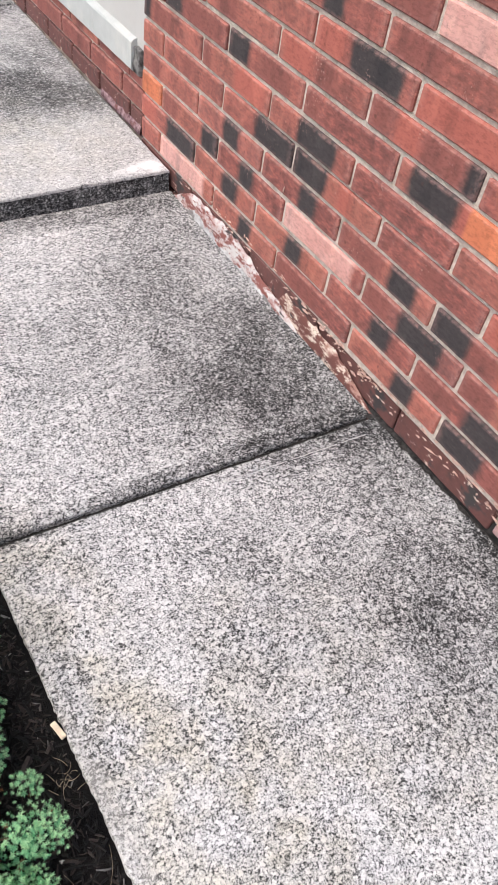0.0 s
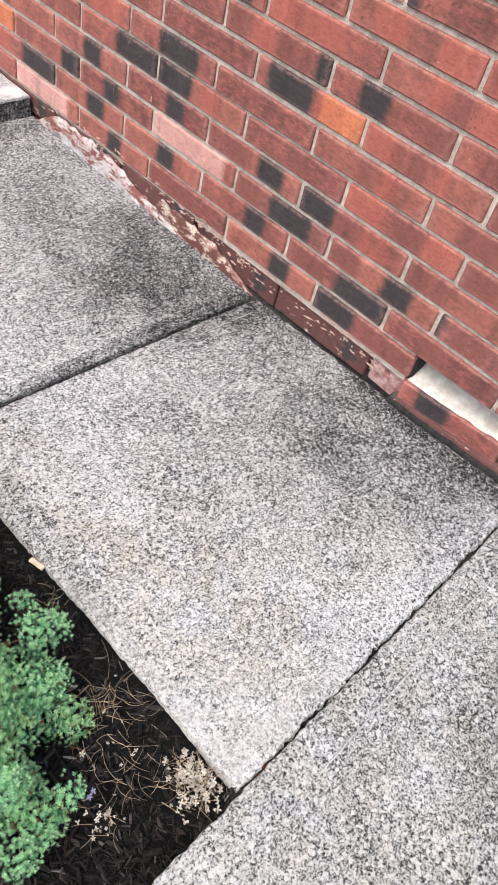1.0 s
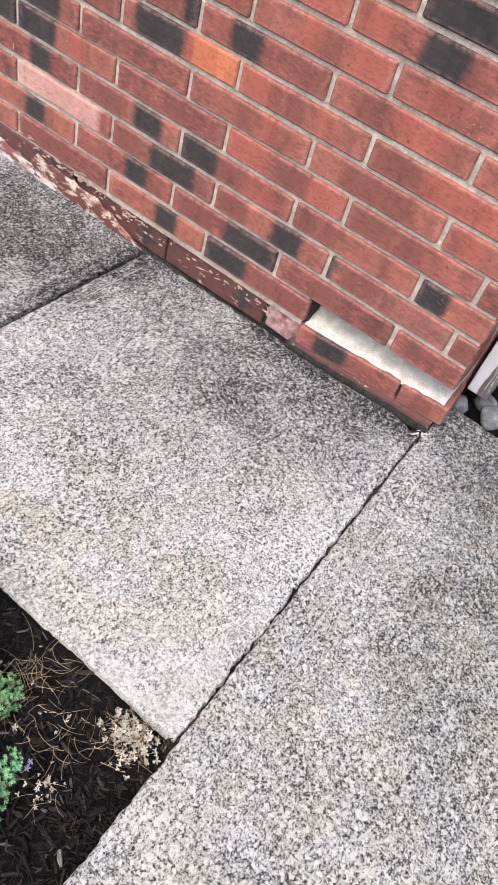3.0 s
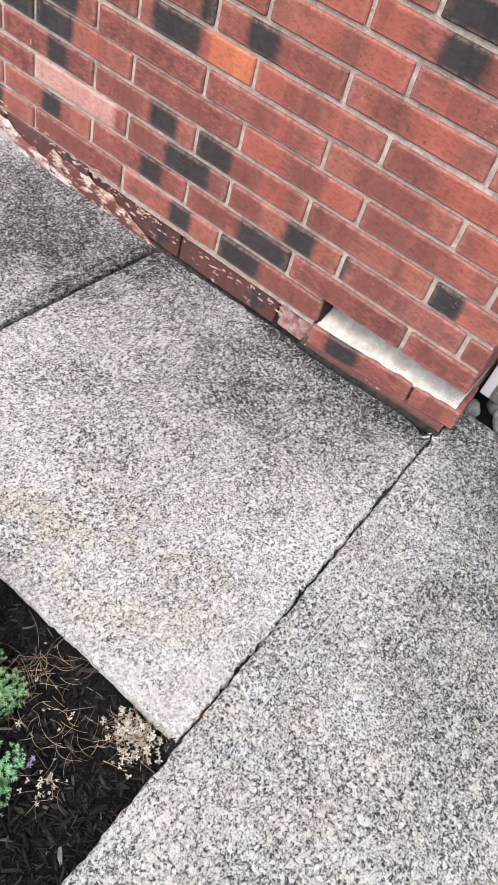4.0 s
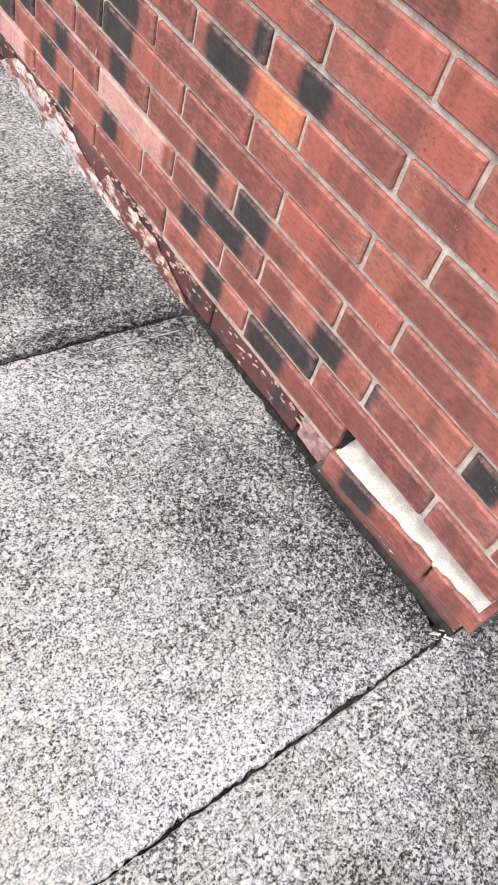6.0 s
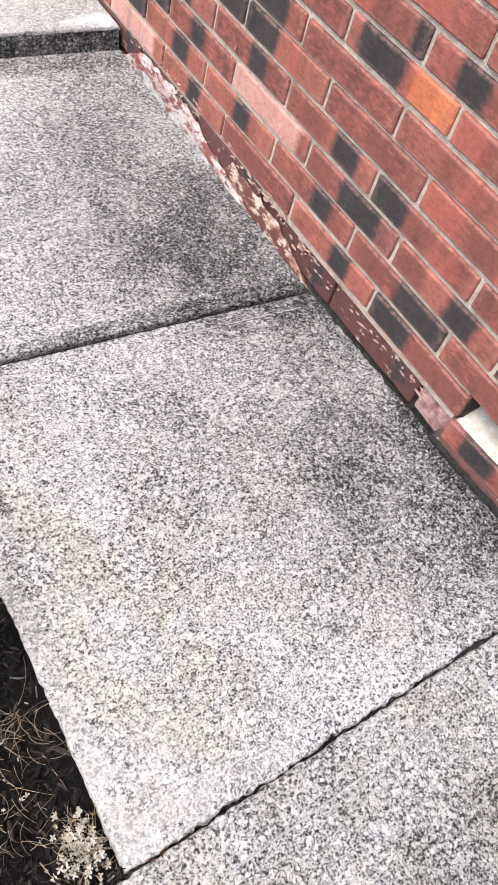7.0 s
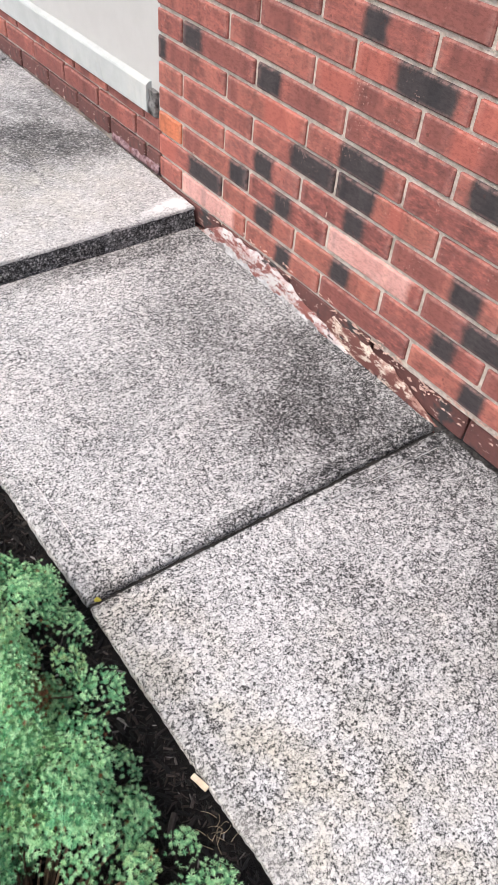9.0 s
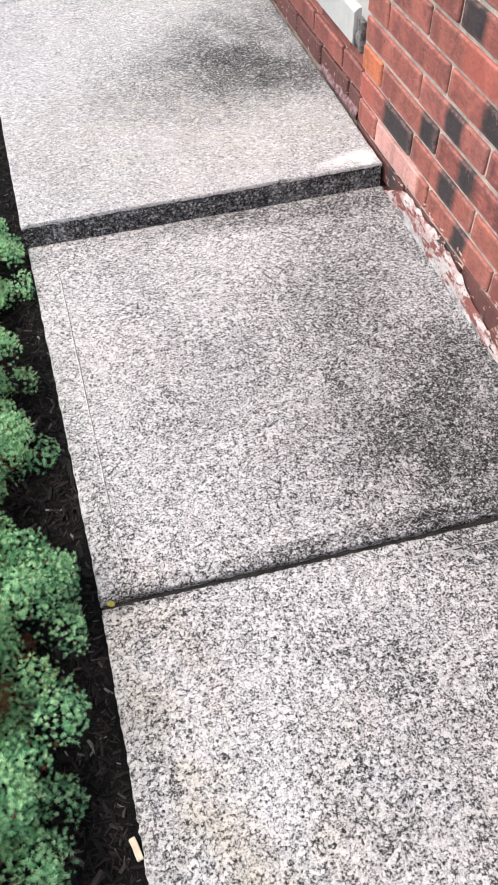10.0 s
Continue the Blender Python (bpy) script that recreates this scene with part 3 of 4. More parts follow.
def brick_data(length, height, depth, spec, seed, worn=0.0):
    """Mesh of one brick: from its far end along -y, front at x = 0, bottom at z = 0."""
    e = 0.0032
    vs, fs, ws = [], [], []
    us = [0, e] + [e + (length - 2 * e) * i / COLS for i in range(1, COLS)] + [length - e, length]
    for i, u in enumerate(us):
        end = i in (0, len(us) - 1)
        prof = [(depth, 0), (e, 0), (0, e), (0, e + 0.006), (0, height - e - 0.005), (0, height - e), (e, height), (depth, height)]
        for x, z in prof:
            if end:
                x, z = max(x, e), min(max(z, e * 0.6), height - e * 0.6)
            n = noise.noise(Vector((u * 30 + seed * 13.1, z * 60, seed)))
            n2 = noise.noise(Vector((u * 9 + seed * 5.3, 0.5 if z > height / 2 else 9.5, seed)))
            vs.append((x + (0.0007 + worn * 0.3) * n, -u, z + (0.0009 + worn) * n2))
            ws.append(flash_weights(spec, u / length))
    m = 8
    for i in range(len(us) - 1):
        for j in range(7):
            k = i * m + j
            fs.append((k, k + m, k + m + 1, k + 1))
    fs.append(tuple(range(m)))
    fs.append(tuple(range(len(vs) - 1, len(vs) - m - 1, -1)))
    return vs, fs, ws


def brick_mesh(length, height, depth, spec, seed, material, worn=0.0):
    vs, fs, ws = brick_data(length, height, depth, spec, seed, worn)
    me = bpy.data.meshes.new("brick")
    me.from_pydata(vs, [], fs)
    me.materials.append(material)
    a = me.color_attributes.new("flash", "FLOAT_COLOR", "POINT")
    a.data.foreach_set("color", [c for w in ws for c in w])
    me.attributes.new("rim", "FLOAT", "POINT").data.foreach_set("value", rim_values(len(vs)))
    return me


def joints_of(k):
    base = 0.113 if k % 2 == 0 else -0.080
    js = [base + 0.3035 * m for m in range(-5, 6)]
    return [FAR] + sorted((j for j in js if NEARY + 0.03 < j < FAR - 0.03), reverse=True) + [NEARY]


rnd = random.Random(5)
bm = box(0.030, 0.30, NEARY + 0.004, FAR - 0.005, -0.16, 0.088)
for x0, y0, z0, z1 in ((0.0072, NEARY + 0.004, 0.176, 2.6), (0.0072, -0.482, 0.088, 0.176), (0.088, NEARY + 0.004, 0.088, 0.176)):
    y1 = -0.482 if x0 > 0.05 else FAR - 0.005
    bmesh.ops.create_cube(bm, size=1, matrix=Matrix.Translation(((x0 + 0.30) / 2, (y0 + y1) / 2, (z0 + z1) / 2)) @ Matrix.Diagonal((0.30 - x0, y1 - y0, z1 - z0, 1)))
core = part("wall_east", bm, M_MORTAR)
tagged(core, "red and charcoal flashed brick wall with pale mortar joints", "wall", kind="structure")


def random_spec():
    s = ""
    if rnd.random() < 0.45:
        a = rnd.choice((0, 0.35, 0.5))
        s += "d%.2f-%.2f " % (a, a + rnd.uniform(0.22, 0.5))
    if rnd.random() < 0.5:
        a = rnd.uniform(0, 0.6)
        s += rnd.choice("bo") + "%.2f-%.2f" % (a, a + rnd.uniform(0.2, 0.4))
    return s


J = 0.0105
upper_v, upper_f, upper_w = [], [], []
for k in range(-4, 36):
    js = joints_of(k)
    for a, b in zip(js, js[1:]):
        jj = J if k > -3 else 0.005
        a2, b2 = (a if a == FAR else a - jj / 2), (b if b == NEARY else b + jj / 2)
        z = Z0 + C * k + rnd.uniform(-0.0012, 0.0012)
        dx = rnd.uniform(-0.0012, 0.0014)
        if k <= -3 and a < -0.3:
            continue
        if k == -4 and a < 0.42:
            continue
        if k == -2 and a < -0.45:
            continue
        spec = next((v for (kk, yy), v in BANDS.items() if kk == k and abs(yy - a) < 0.025), None)
        if spec is None:
            spec = "" if k < 7 else random_spec()
        seed = rnd.uniform(0, 40)
        if k <= 12:
            mat = M_OLD if k <= -3 else M_BRICK
            deep = 0.029 if k == -3 and a < 0.42 else 0.0
            me = brick_mesh(a2 - b2, BH + deep + rnd.uniform(-0.001, 0.001), 0.092, spec, seed, mat, 0.0016 if k <= -3 else 0.0)
            ob = new("brick", me)
            ob.location = (dx + ((0.002 if a > 0.42 else 0.013) if k <= -3 else 0), a2, z - deep)
            ob.parent = core
        else:
            vs, fs, ws = brick_data(a2 - b2, BH, 0.05, spec, seed)
            o = len(upper_v)
            upper_v += [(x + dx, y + a2, zz + z) for x, y, zz in vs]
            upper_f += [tuple(i + o for i in f) for f in fs]
            upper_w += ws
ub = mesh_ob("upper_brickwork", upper_v, upper_f, M_BRICK, core)
ub["kind"] = "stuff"
at = ub.data.color_attributes.new("flash", "FLOAT_COLOR", "POINT")
at.data.foreach_set("color", [c for w in upper_w for c in w])
ub.data.attributes.new("rim", "FLOAT", "POINT").data.foreach_set("value", rim_values(len(upper_v)))

# return of the wall at its near end
for k in range(-3, 13):
    start = 0.098 if k % 2 else 0.20
    while start < 0.9:
        ln = 0.291
        me = brick_mesh(ln, BH, 0.09, random_spec(), rnd.uniform(0, 40), M_BRICK)
        ob = new("brick", me)
        ob.matrix_basis = Matrix.Translation((start, NEARY, Z0 + C * k)) @ pose(0, 0, 0, 0, 0, 90)
        ob.parent = core
        start += 0.3035
back = part("wall_return", box(0.30, 3.0, NEARY + 0.006, -0.5, -0.16, 2.6), M_MORTAR)
tagged(back, "mortar-jointed brick return wall of the house", "wall", kind="structure")

# proud ledge bricks at the foot, with white mortar on top
for a, ln, spec in ((-0.487, 0.262, "d.16-.5"), (-0.754, 0.112, "b.3-.7")):
    ob = new("brick", brick_mesh(ln, 0.051, 0.11, spec, a * 7, M_BRICK, 0.001))
    ob.matrix_basis = pose(-0.006 + 0.049 * (-0.487 - a), a, 0.0465 + 0.035 * (-0.487 - a), -2.0, 0, 2.8)
    ob.parent = core
    ob["label"] = "brick set proud of the wall foot"


def wedge(name, y0, y1, prof, n, amp, material, label, seed=0.0, freq=30, rise=0.0, lift=0.0, skew=0.0):
    vs, fs = [], []
    m = len(prof)
    for i in range(n + 1):
        y = y0 + (y1 - y0) * i / n
        for j, (x, z) in enumerate(prof):
            q = Vector((y * freq, j * 0.9, seed))
            d = amp * min(1, 0.35 + 0.3 * abs(j - 1)) * (noise.noise(q) + 0.5 * noise.noise(q * 3.1))
            vs.append((x - d + skew * (y1 - y), y + 0.4 * amp * noise.noise(q * 2 + Vector((5, 5, 5))), z + d * 0.8 + rise * (y1 - y) * (1 - j / (m - 1)) + lift * (y1 - y) * min(1, j / 3)))
    for i in range(n):
        for j in range(m - 1):
            k = i * m + j
            fs.append((k, k + 1, k + m + 1, k + m))
    fs.append(tuple(range(m)))
    fs.append(tuple(range(n * m + m - 1, n * m - 1, -1)))
    return mesh_ob(name, vs, fs, material, core, label, smooth=True)


wedge("mortar_bed", -0.850, -0.492, [(0.08, 0.080), (0.002, 0.0945), (0.005, 0.1000), (0.014, 0.105), (0.028, 0.109), (0.050, 0.117), (0.068, 0.140), (0.078, 0.174)], 150, 0.0030, M_WHITE_MORTAR, "rough white mortar bed where a brick is missing", 2.0, rise=0.035, skew=0.030)
wedge("foot_ridge", -0.848, -0.475, [(0.05, 0.016), (-0.009, 0.020), (-0.0085, 0.040), (-0.006, 0.046), (0.05, 0.050)], 110, 0.0016, M_OLD, "worn dark red brick edge under the ledge", 6.0, lift=0.030, skew=0.040)
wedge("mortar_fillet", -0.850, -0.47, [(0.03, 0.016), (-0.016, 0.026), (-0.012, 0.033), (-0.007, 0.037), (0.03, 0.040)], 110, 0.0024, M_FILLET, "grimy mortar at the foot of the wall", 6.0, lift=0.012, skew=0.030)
# broken pink brick stub
bm = rough(box(0.014, 0.09, -0.484, -0.392, 0.020, 0.094, 0.006), 0.003, 40, 6, 3.0)
for v in bm.verts:
    h = math.hypot(v.co.y + 0.432, v.co.z - 0.080)
    if h < 0.014 and v.co.x < 0.05:
        v.co.x += 0.03 * (1 - h / 0.014)
part("broken_brick", bm, M_PINK, core, "broken pink brick stub with crumbling mortar")
# near-black blocks stand in for the shade where mortar has fallen out
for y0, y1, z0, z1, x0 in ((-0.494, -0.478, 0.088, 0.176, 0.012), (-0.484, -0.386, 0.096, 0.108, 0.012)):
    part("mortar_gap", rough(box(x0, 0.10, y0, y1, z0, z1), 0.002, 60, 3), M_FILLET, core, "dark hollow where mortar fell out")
# near-black strip added behind the slab edge as the gap's shade
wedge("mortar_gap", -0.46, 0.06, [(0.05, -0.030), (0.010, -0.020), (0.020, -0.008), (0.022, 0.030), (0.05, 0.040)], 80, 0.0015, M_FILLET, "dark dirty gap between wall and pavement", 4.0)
# flaking whitewash along the foot of the wall


def smear(y0, y1, top, bottom, thick, seed, material, label, n=120, inset=0.0):
    vs, fs = [], []
    for i in range(n + 1):
        y = y0 + (y1 - y0) * i / n
        s = i / n
        zb = bottom[0] + (bottom[1] - bottom[0]) * s
        q = Vector((y * 15, seed, 0))
        ht = (top[0] + (top[1] - top[0]) * s) * (0.85 + 0.22 * noise.noise(q * 0.6) + 0.16 * noise.noise(q * 2.3)) * min(1, 8 * s, 2.5 * (1 - s))
        ht = max(0.002, ht)
        th = thick * (0.7 + 0.6 * noise.noise(q * 1.7 + Vector((3, 3, 3))))
        for x, z in ((-th - 0.011, zb - 0.02), (-th - 0.009, zb + 0.1 * ht), (-th * 0.6 - 0.0085, zb + 0.5 * ht), (-0.0085, zb + 0.88 * ht), (-0.001, zb + ht)):
            vs.append((x + inset + 0.0012 * noise.noise(q * 5 + Vector((0, z * 70, 0))), y, z))
    for i in range(n):
        for j in range(4):
            k = i * 5 + j
            fs.append((k, k + 1, k + 6, k + 5))
    return mesh_ob("whitewash_smear", vs, fs, material, core, label, smooth=True)


smear(0.915, 0.24, (0.070, 0.072), (0.034, 0.012), 0.002, 1.0, M_FLAKE, "flaking white and pink paint over mortar at the wall foot")
smear(0.40, -0.02, (0.088, 0.060), (0.014, 0.006), 0.002, 5.0, M_PEEL, "peeling cream paint on the wall foot", inset=0.008)
smear(0.86, 0.22, (0.040, 0.022), (0.036, 0.010), 0.004, 9.0, M_CHALK, "white mortar smear along the pavement edge")

# curled flakes of old paint on the foot courses
rf = np.random.RandomState(41)
for y0, y1, z0, spread, x0, count in ((0.34, 0.10, 0.098, 0.005, -0.001, 30), (0.10, -0.02, 0.076, 0.010, 0.010, 24), (0.0, -0.40, 0.0985, 0.0035, 0.006, 45), (-0.05, -0.40, 0.072, 0.014, 0.012, 26), (0.95, 0.30, 0.112, 0.008, -0.001, 26)):
    vs, fs = [], []
    for i in range(count):
        y, z = rf.uniform(y1, y0), z0 + rf.normal(0, spread)
        L, W, a = abs(rf.normal(0.006, 0.006)) + 0.001, rf.uniform(0.0008, 0.0030), rf.normal(0.0, 0.2)
        k = len(vs)
        for q in range(13):
            b = 6.283 * q / 13
            u, v = L * math.cos(b) * rf.uniform(0.5, 1.2), W * math.sin(b) * rf.uniform(0.3, 1.5)
            vs.append((x0 - 0.0006 - 0.0012 * rf.rand(), y + u * math.cos(a) - v * math.sin(a), z + u * math.sin(a) + v * math.cos(a)))
        vs.append((x0 + 0.004, y, z))
        fs.append(tuple(range(k, k + 13)))
        fs += [(k + (q + 1) % 13, k + q, k + 13) for q in range(13)]
    mesh_ob("paint_flakes", vs, fs, M_DRIP, core, "curled flakes of cream and pink paint")["kind"] = "stuff"

# dried drips of paint on the bricks
rg_ = random.Random(17)
for y, z, w, h in ((0.425, 0.318, 0.005, 0.016), (0.432, 0.296, 0.003, 0.010), (0.55, 0.122, 0.006, 0.010), (0.962, 0.243, 0.006, 0.008), (0.18, 0.10, 0.007, 0.007), (0.05, 0.075, 0.012, 0.006)):
    bm = bmesh.new()
    bmesh.ops.create_icosphere(bm, subdivisions=2, radius=1)
    for v in bm.verts:
        p = v.co * (1 + 0.45 * noise.noise(v.co * 1.7 + Vector((y * 40, z * 40, 0))))
        v.co = Vector((-0.0008 + p.x * 0.0016, y + p.y * w * 0.35, z + p.z * h * 0.45))
    part("paint_drip", bm, M_DRIP, core, "dried pale paint drip")

# low wall under the sill, beyond the corner
low = part("wall_north_low", box(0.013, 0.30, FAR - 0.005, 3.7, -0.16, 0.266), M_MORTAR)
tagged(low, "low red brick plinth under a white sill", "wall", kind="structure")
for k in (-2, -1, 0):
    js = [1.276 + 0.228 * m for m in range(0, 11)] if k % 2 else [1.225 + 0.214 * m for m in range(0, 12)]
    js = [FAR - 0.002] + js
    for a, b in zip(js, js[1:]):
        h = BH if k < 0 else 0.028
        me = brick_mesh(b - a - 0.012, h, 0.06, rnd.choice(("b.2-.5", "b.0-1", "b.0-1", "b.3-.7")), rnd.uniform(0, 40), M_OLD if k == -2 else M_BRICK, 0.0016)
        ob = new("brick", me)
        ob.location = (0.003 + rnd.uniform(-0.0015, 0.0015), b - 0.005, Z0 + C * k)
        ob.parent = low
wedge("whitewash_patch", 1.42, 1.145, [(0.007, 0.096), (-0.003, 0.102), (-0.001, 0.114), (0.0045, 0.126)], 60, 0.004, M_FOOT, "pink and white flaking paint at the plinth foot", 11.0)

# white panel and sill in the recess
panel = part("wall_panel", box(0.006, 0.16, FAR - 0.01, 3.7, 0.266, 2.6, 0.002), M_PANEL)
tagged(panel, "smooth cream-white painted wall panel above the sill", "wall panel", kind="structure")
sill = thing("window_sill", "thick white painted sill with a broken grey end", "sill")
bm = bmesh.new()
prof = [(0.075, 0.268), (-0.006, 0.270), (-0.010, 0.274), (-0.012, 0.346), (-0.009, 0.351), (-0.002, 0.355), (0.075, 0.371)]
n = 90
rows_ = []
for i in range(n + 1):
    y = 1.184 + (3.7 - 1.184) * (i / n) ** 1.5
    r = []
    for j, (x, z) in enumerate(prof):
        q = Vector((y * 12, j * 0.7, 3))
        d = 0.0015 * noise.noise(q) + (0.004 * noise.noise(q * 4) if j in (1, 2) else 0)
        r.append(bm.verts.new((x + d, y, z - d)))
    rows_.append(r)
for a, b in zip(rows_, rows_[1:]):
    for j in range(len(prof) - 1):
        bm.faces.new((a[j], b[j], b[j + 1], a[j + 1]))
bm.faces.new(list(reversed(rows_[0])))
part("sill_board", bm, M_SILL, sill)
bm = rough(box(-0.006, 0.075, 1.145, 1.196, 0.270, 0.340, 0.004), 0.008, 34, 6, 8.0)
part("broken_end", bm, M_SILL_END, sill, "rough bare grey end of the sill")

# house above and around, closing the place
roof = part("eaves", box(-0.45, 3.0, -1.3, 3.7, 2.6, 2.72, 0.01), M_PANEL)
tagged(roof, "plain white eaves of the house roof", "eaves", kind="structure")

# ---- trim post and stones at the near corner ----
post = thing("trim_post", "weathered wooden post with peeling white paint", "post")
part("post_board", rough(box(0.170, 0.292, -0.912, -0.860, 0.062, 2.6, 0.003), 0.0015, 12, 6, 1.0), M_POST, post)


def stone(x, y, z, sx, sy, sz, seed, label):
    bm = bmesh.new()
    bmesh.ops.create_icosphere(bm, subdivisions=3, radius=1)
    for v in bm.verts:
        p = v.co.copy()
        v.co = Vector((p.x * sx, p.y * sy, p.z * sz)) * (1 + 0.22 * noise.noise(p * 1.3 + Vector((seed, 0, 0))) + 0.07 * noise.noise(p * 4 + Vector((seed, 0, 0))))
        v.co += Vector((x, y, z))
    for f in bm.faces:
        f.smooth = True
    ob = part("stone", bm, M_STONE)
    return tagged(ob, label, "stone", "stones by the post")


stone(0.160, -0.868, 0.020, 0.026, 0.020, 0.020, 1.0, "rounded dark grey stone beside the wall corner")
stone(0.185, -0.945, 0.020, 0.036, 0.030, 0.026, 2.0, "pale grey rounded stone under the post")
stone(0.225, -0.915, 0.012, 0.028, 0.03, 0.024, 3.0, "dark grey stone in shadow under the post")
stone(0.27, -0.99, 0.010, 0.04, 0.03, 0.028, 4.0, "grey garden stone beside the pavement")
stone(0.20, -1.03, 0.006, 0.03, 0.035, 0.024, 5.0, "grey garden stone beside the pavement")
gr = part("gravel_pocket", rough(box(0.10, 0.9, -2.6, -0.84, -0.15, 0.004), 0.006, 14, 5), M_DIRT)
tagged(gr, "dark soil pocket beside the pavement", "soil", kind="structure")

# ---- loose bits ----


def scatter_chips(name, count, area, zf, size, material, label, category, seed, flat=0.3):
    rg = np.random.RandomState(seed)
    vs, fs = [], []
    for i in range(count):
        x, y = area(rg)
        L = size * rg.uniform(0.35, 1.5) * (1 if rg.rand() < 0.85 else 1.7)
        W, H = L * rg.uniform(0.10, 0.36), L * rg.uniform(0.05, 0.16)
        m = Matrix.Translation((x, y, zf(x, y) + H * rg.uniform(0.1, 1.6))) @ Euler((rg.normal(0, flat), rg.normal(0, flat), rg.uniform(0, 6.3))).to_matrix().to_4x4()
        o = len(vs)
        t0, t1 = rg.uniform(0.4, 1), rg.uniform(0.3, 1)
        bend = rg.uniform(-0.15, 0.15) * L
        for sx, t in ((-1, t0), (0.1, 1.05), (1, t1)):
            off = bend if sx == 0.1 else 0
            for sy, sz in ((-1, 0), (1, 0), (0.6, 1), (-0.7, 1)):
                vs.append(m @ Vector((sx * L / 2, sy * W / 2 * t + off * 0.4, sz * H + off * 0.3)))
        for s in (0, 4):
            for j in range(4):
                fs.append((o + s + j, o + s + (j + 1) % 4, o + s + 4 + (j + 1) % 4, o + s + 4 + j))
        fs.append((o + 3, o + 2, o + 1, o))
        fs.append((o + 8, o + 9, o + 10, o + 11))
    ob = mesh_ob(name, vs, fs, material)
    return tagged(ob, label, category, kind="stuff")


def bed_area(rg):
    while True:
        x, y = rg.uniform(-1.45, -0.868), rg.uniform(-0.872, 1.7)
        if x < -1.0 and rg.rand() < 0.6 and y > -0.5:
            continue
        return x, y


scatter_chips("bark_mulch", 26000, bed_area, bed_z, 0.0115, M_MULCH, "dark shredded bark mulch covering the planting bed", "mulch", 3)
scatter_chips("crack_debris", 420, lambda rg: (rg.uniform(-0.88, -0.5) if rg.rand() < 0.8 else rg.uniform(-0.5, 0.0), -0.850 + rg.normal(0, 0.005)), lambda x, y: 0.008 + 0.018 * (x + 0.88), 0.009, M_MULCH, "bark crumbs lodged in the pavement crack", "debris", 8)
scatter_chips("mortar_crumbs", 26, lambda rg: (rg.uniform(-0.06, 0.02), -0.845 + rg.normal(0, 0.008)), lambda x, y: 0.030, 0.009, M_CRUMB, "pale mortar crumbs in the crack by the wall", "debris", 9)

wood = tagged(part("wood_chip", rough(box(-0.0046, 0.0046, -0.015, 0.015, 0, 0.005, 0.0015), 0.0015, 60, 2), M_CHIP), "pale cream wood chip lying against the slab edge", "wood chip")
wood.matrix_basis = pose(-0.867, -0.353, 0.016, 0, 8, 14)


def leaf(x, y, z, size, material, name, label, rx=8, rz=0):
    bm = bmesh.new()
    n = 8
    top = []
    for i in range(n + 1):
        s = i / n
        w = size * 0.42 * math.sin(math.pi * min(1, s * 0.94 + 0.03)) ** 0.8
        z2 = size * 0.12 * math.sin(s * 3.1)
        top.append([bm.verts.new((-w, (s - 0.5) * size, z2 + w * 0.35)), bm.verts.new((0, (s - 0.5) * size, z2)), bm.verts.new((w, (s - 0.5) * size, z2 + w * 0.25))])
    for a, b in zip(top, top[1:]):
        for j in range(2):
            bm.faces.new((a[j], a[j + 1], b[j + 1], b[j]))
    bmesh.ops.solidify(bm, geom=bm.faces[:], thickness=0.0006)
    ob = tagged(part(name, bm, material), label, "leaf")
    ob.matrix_basis = pose(x, y, z, rx, 5, rz)
    return ob


leaf(-0.842, -0.002, 0.028, 0.013, M_YELLOW, "leaf", "small yellow leaf in the joint between slabs", rz=70)
leaf(-0.918, -0.619, -0.014, 0.034, M_DEAD, "leaf", "curled brown dead leaf on the mulch", rz=40)
leaf(-0.901, -0.469, -0.012, 0.028, M_DEAD, "leaf", "rusty dead leaf under the shrub", rz=120)
leaf(-0.807, -0.857, 0.022, 0.017, M_DEAD, "leaf", "crumpled brown leaf caught in the crack", rx=25, rz=60)
leaf(-0.824, -0.859, 0.020, 0.014, M_DEAD, "leaf", "crumpled brown leaf caught in the crack", rx=-20, rz=100)


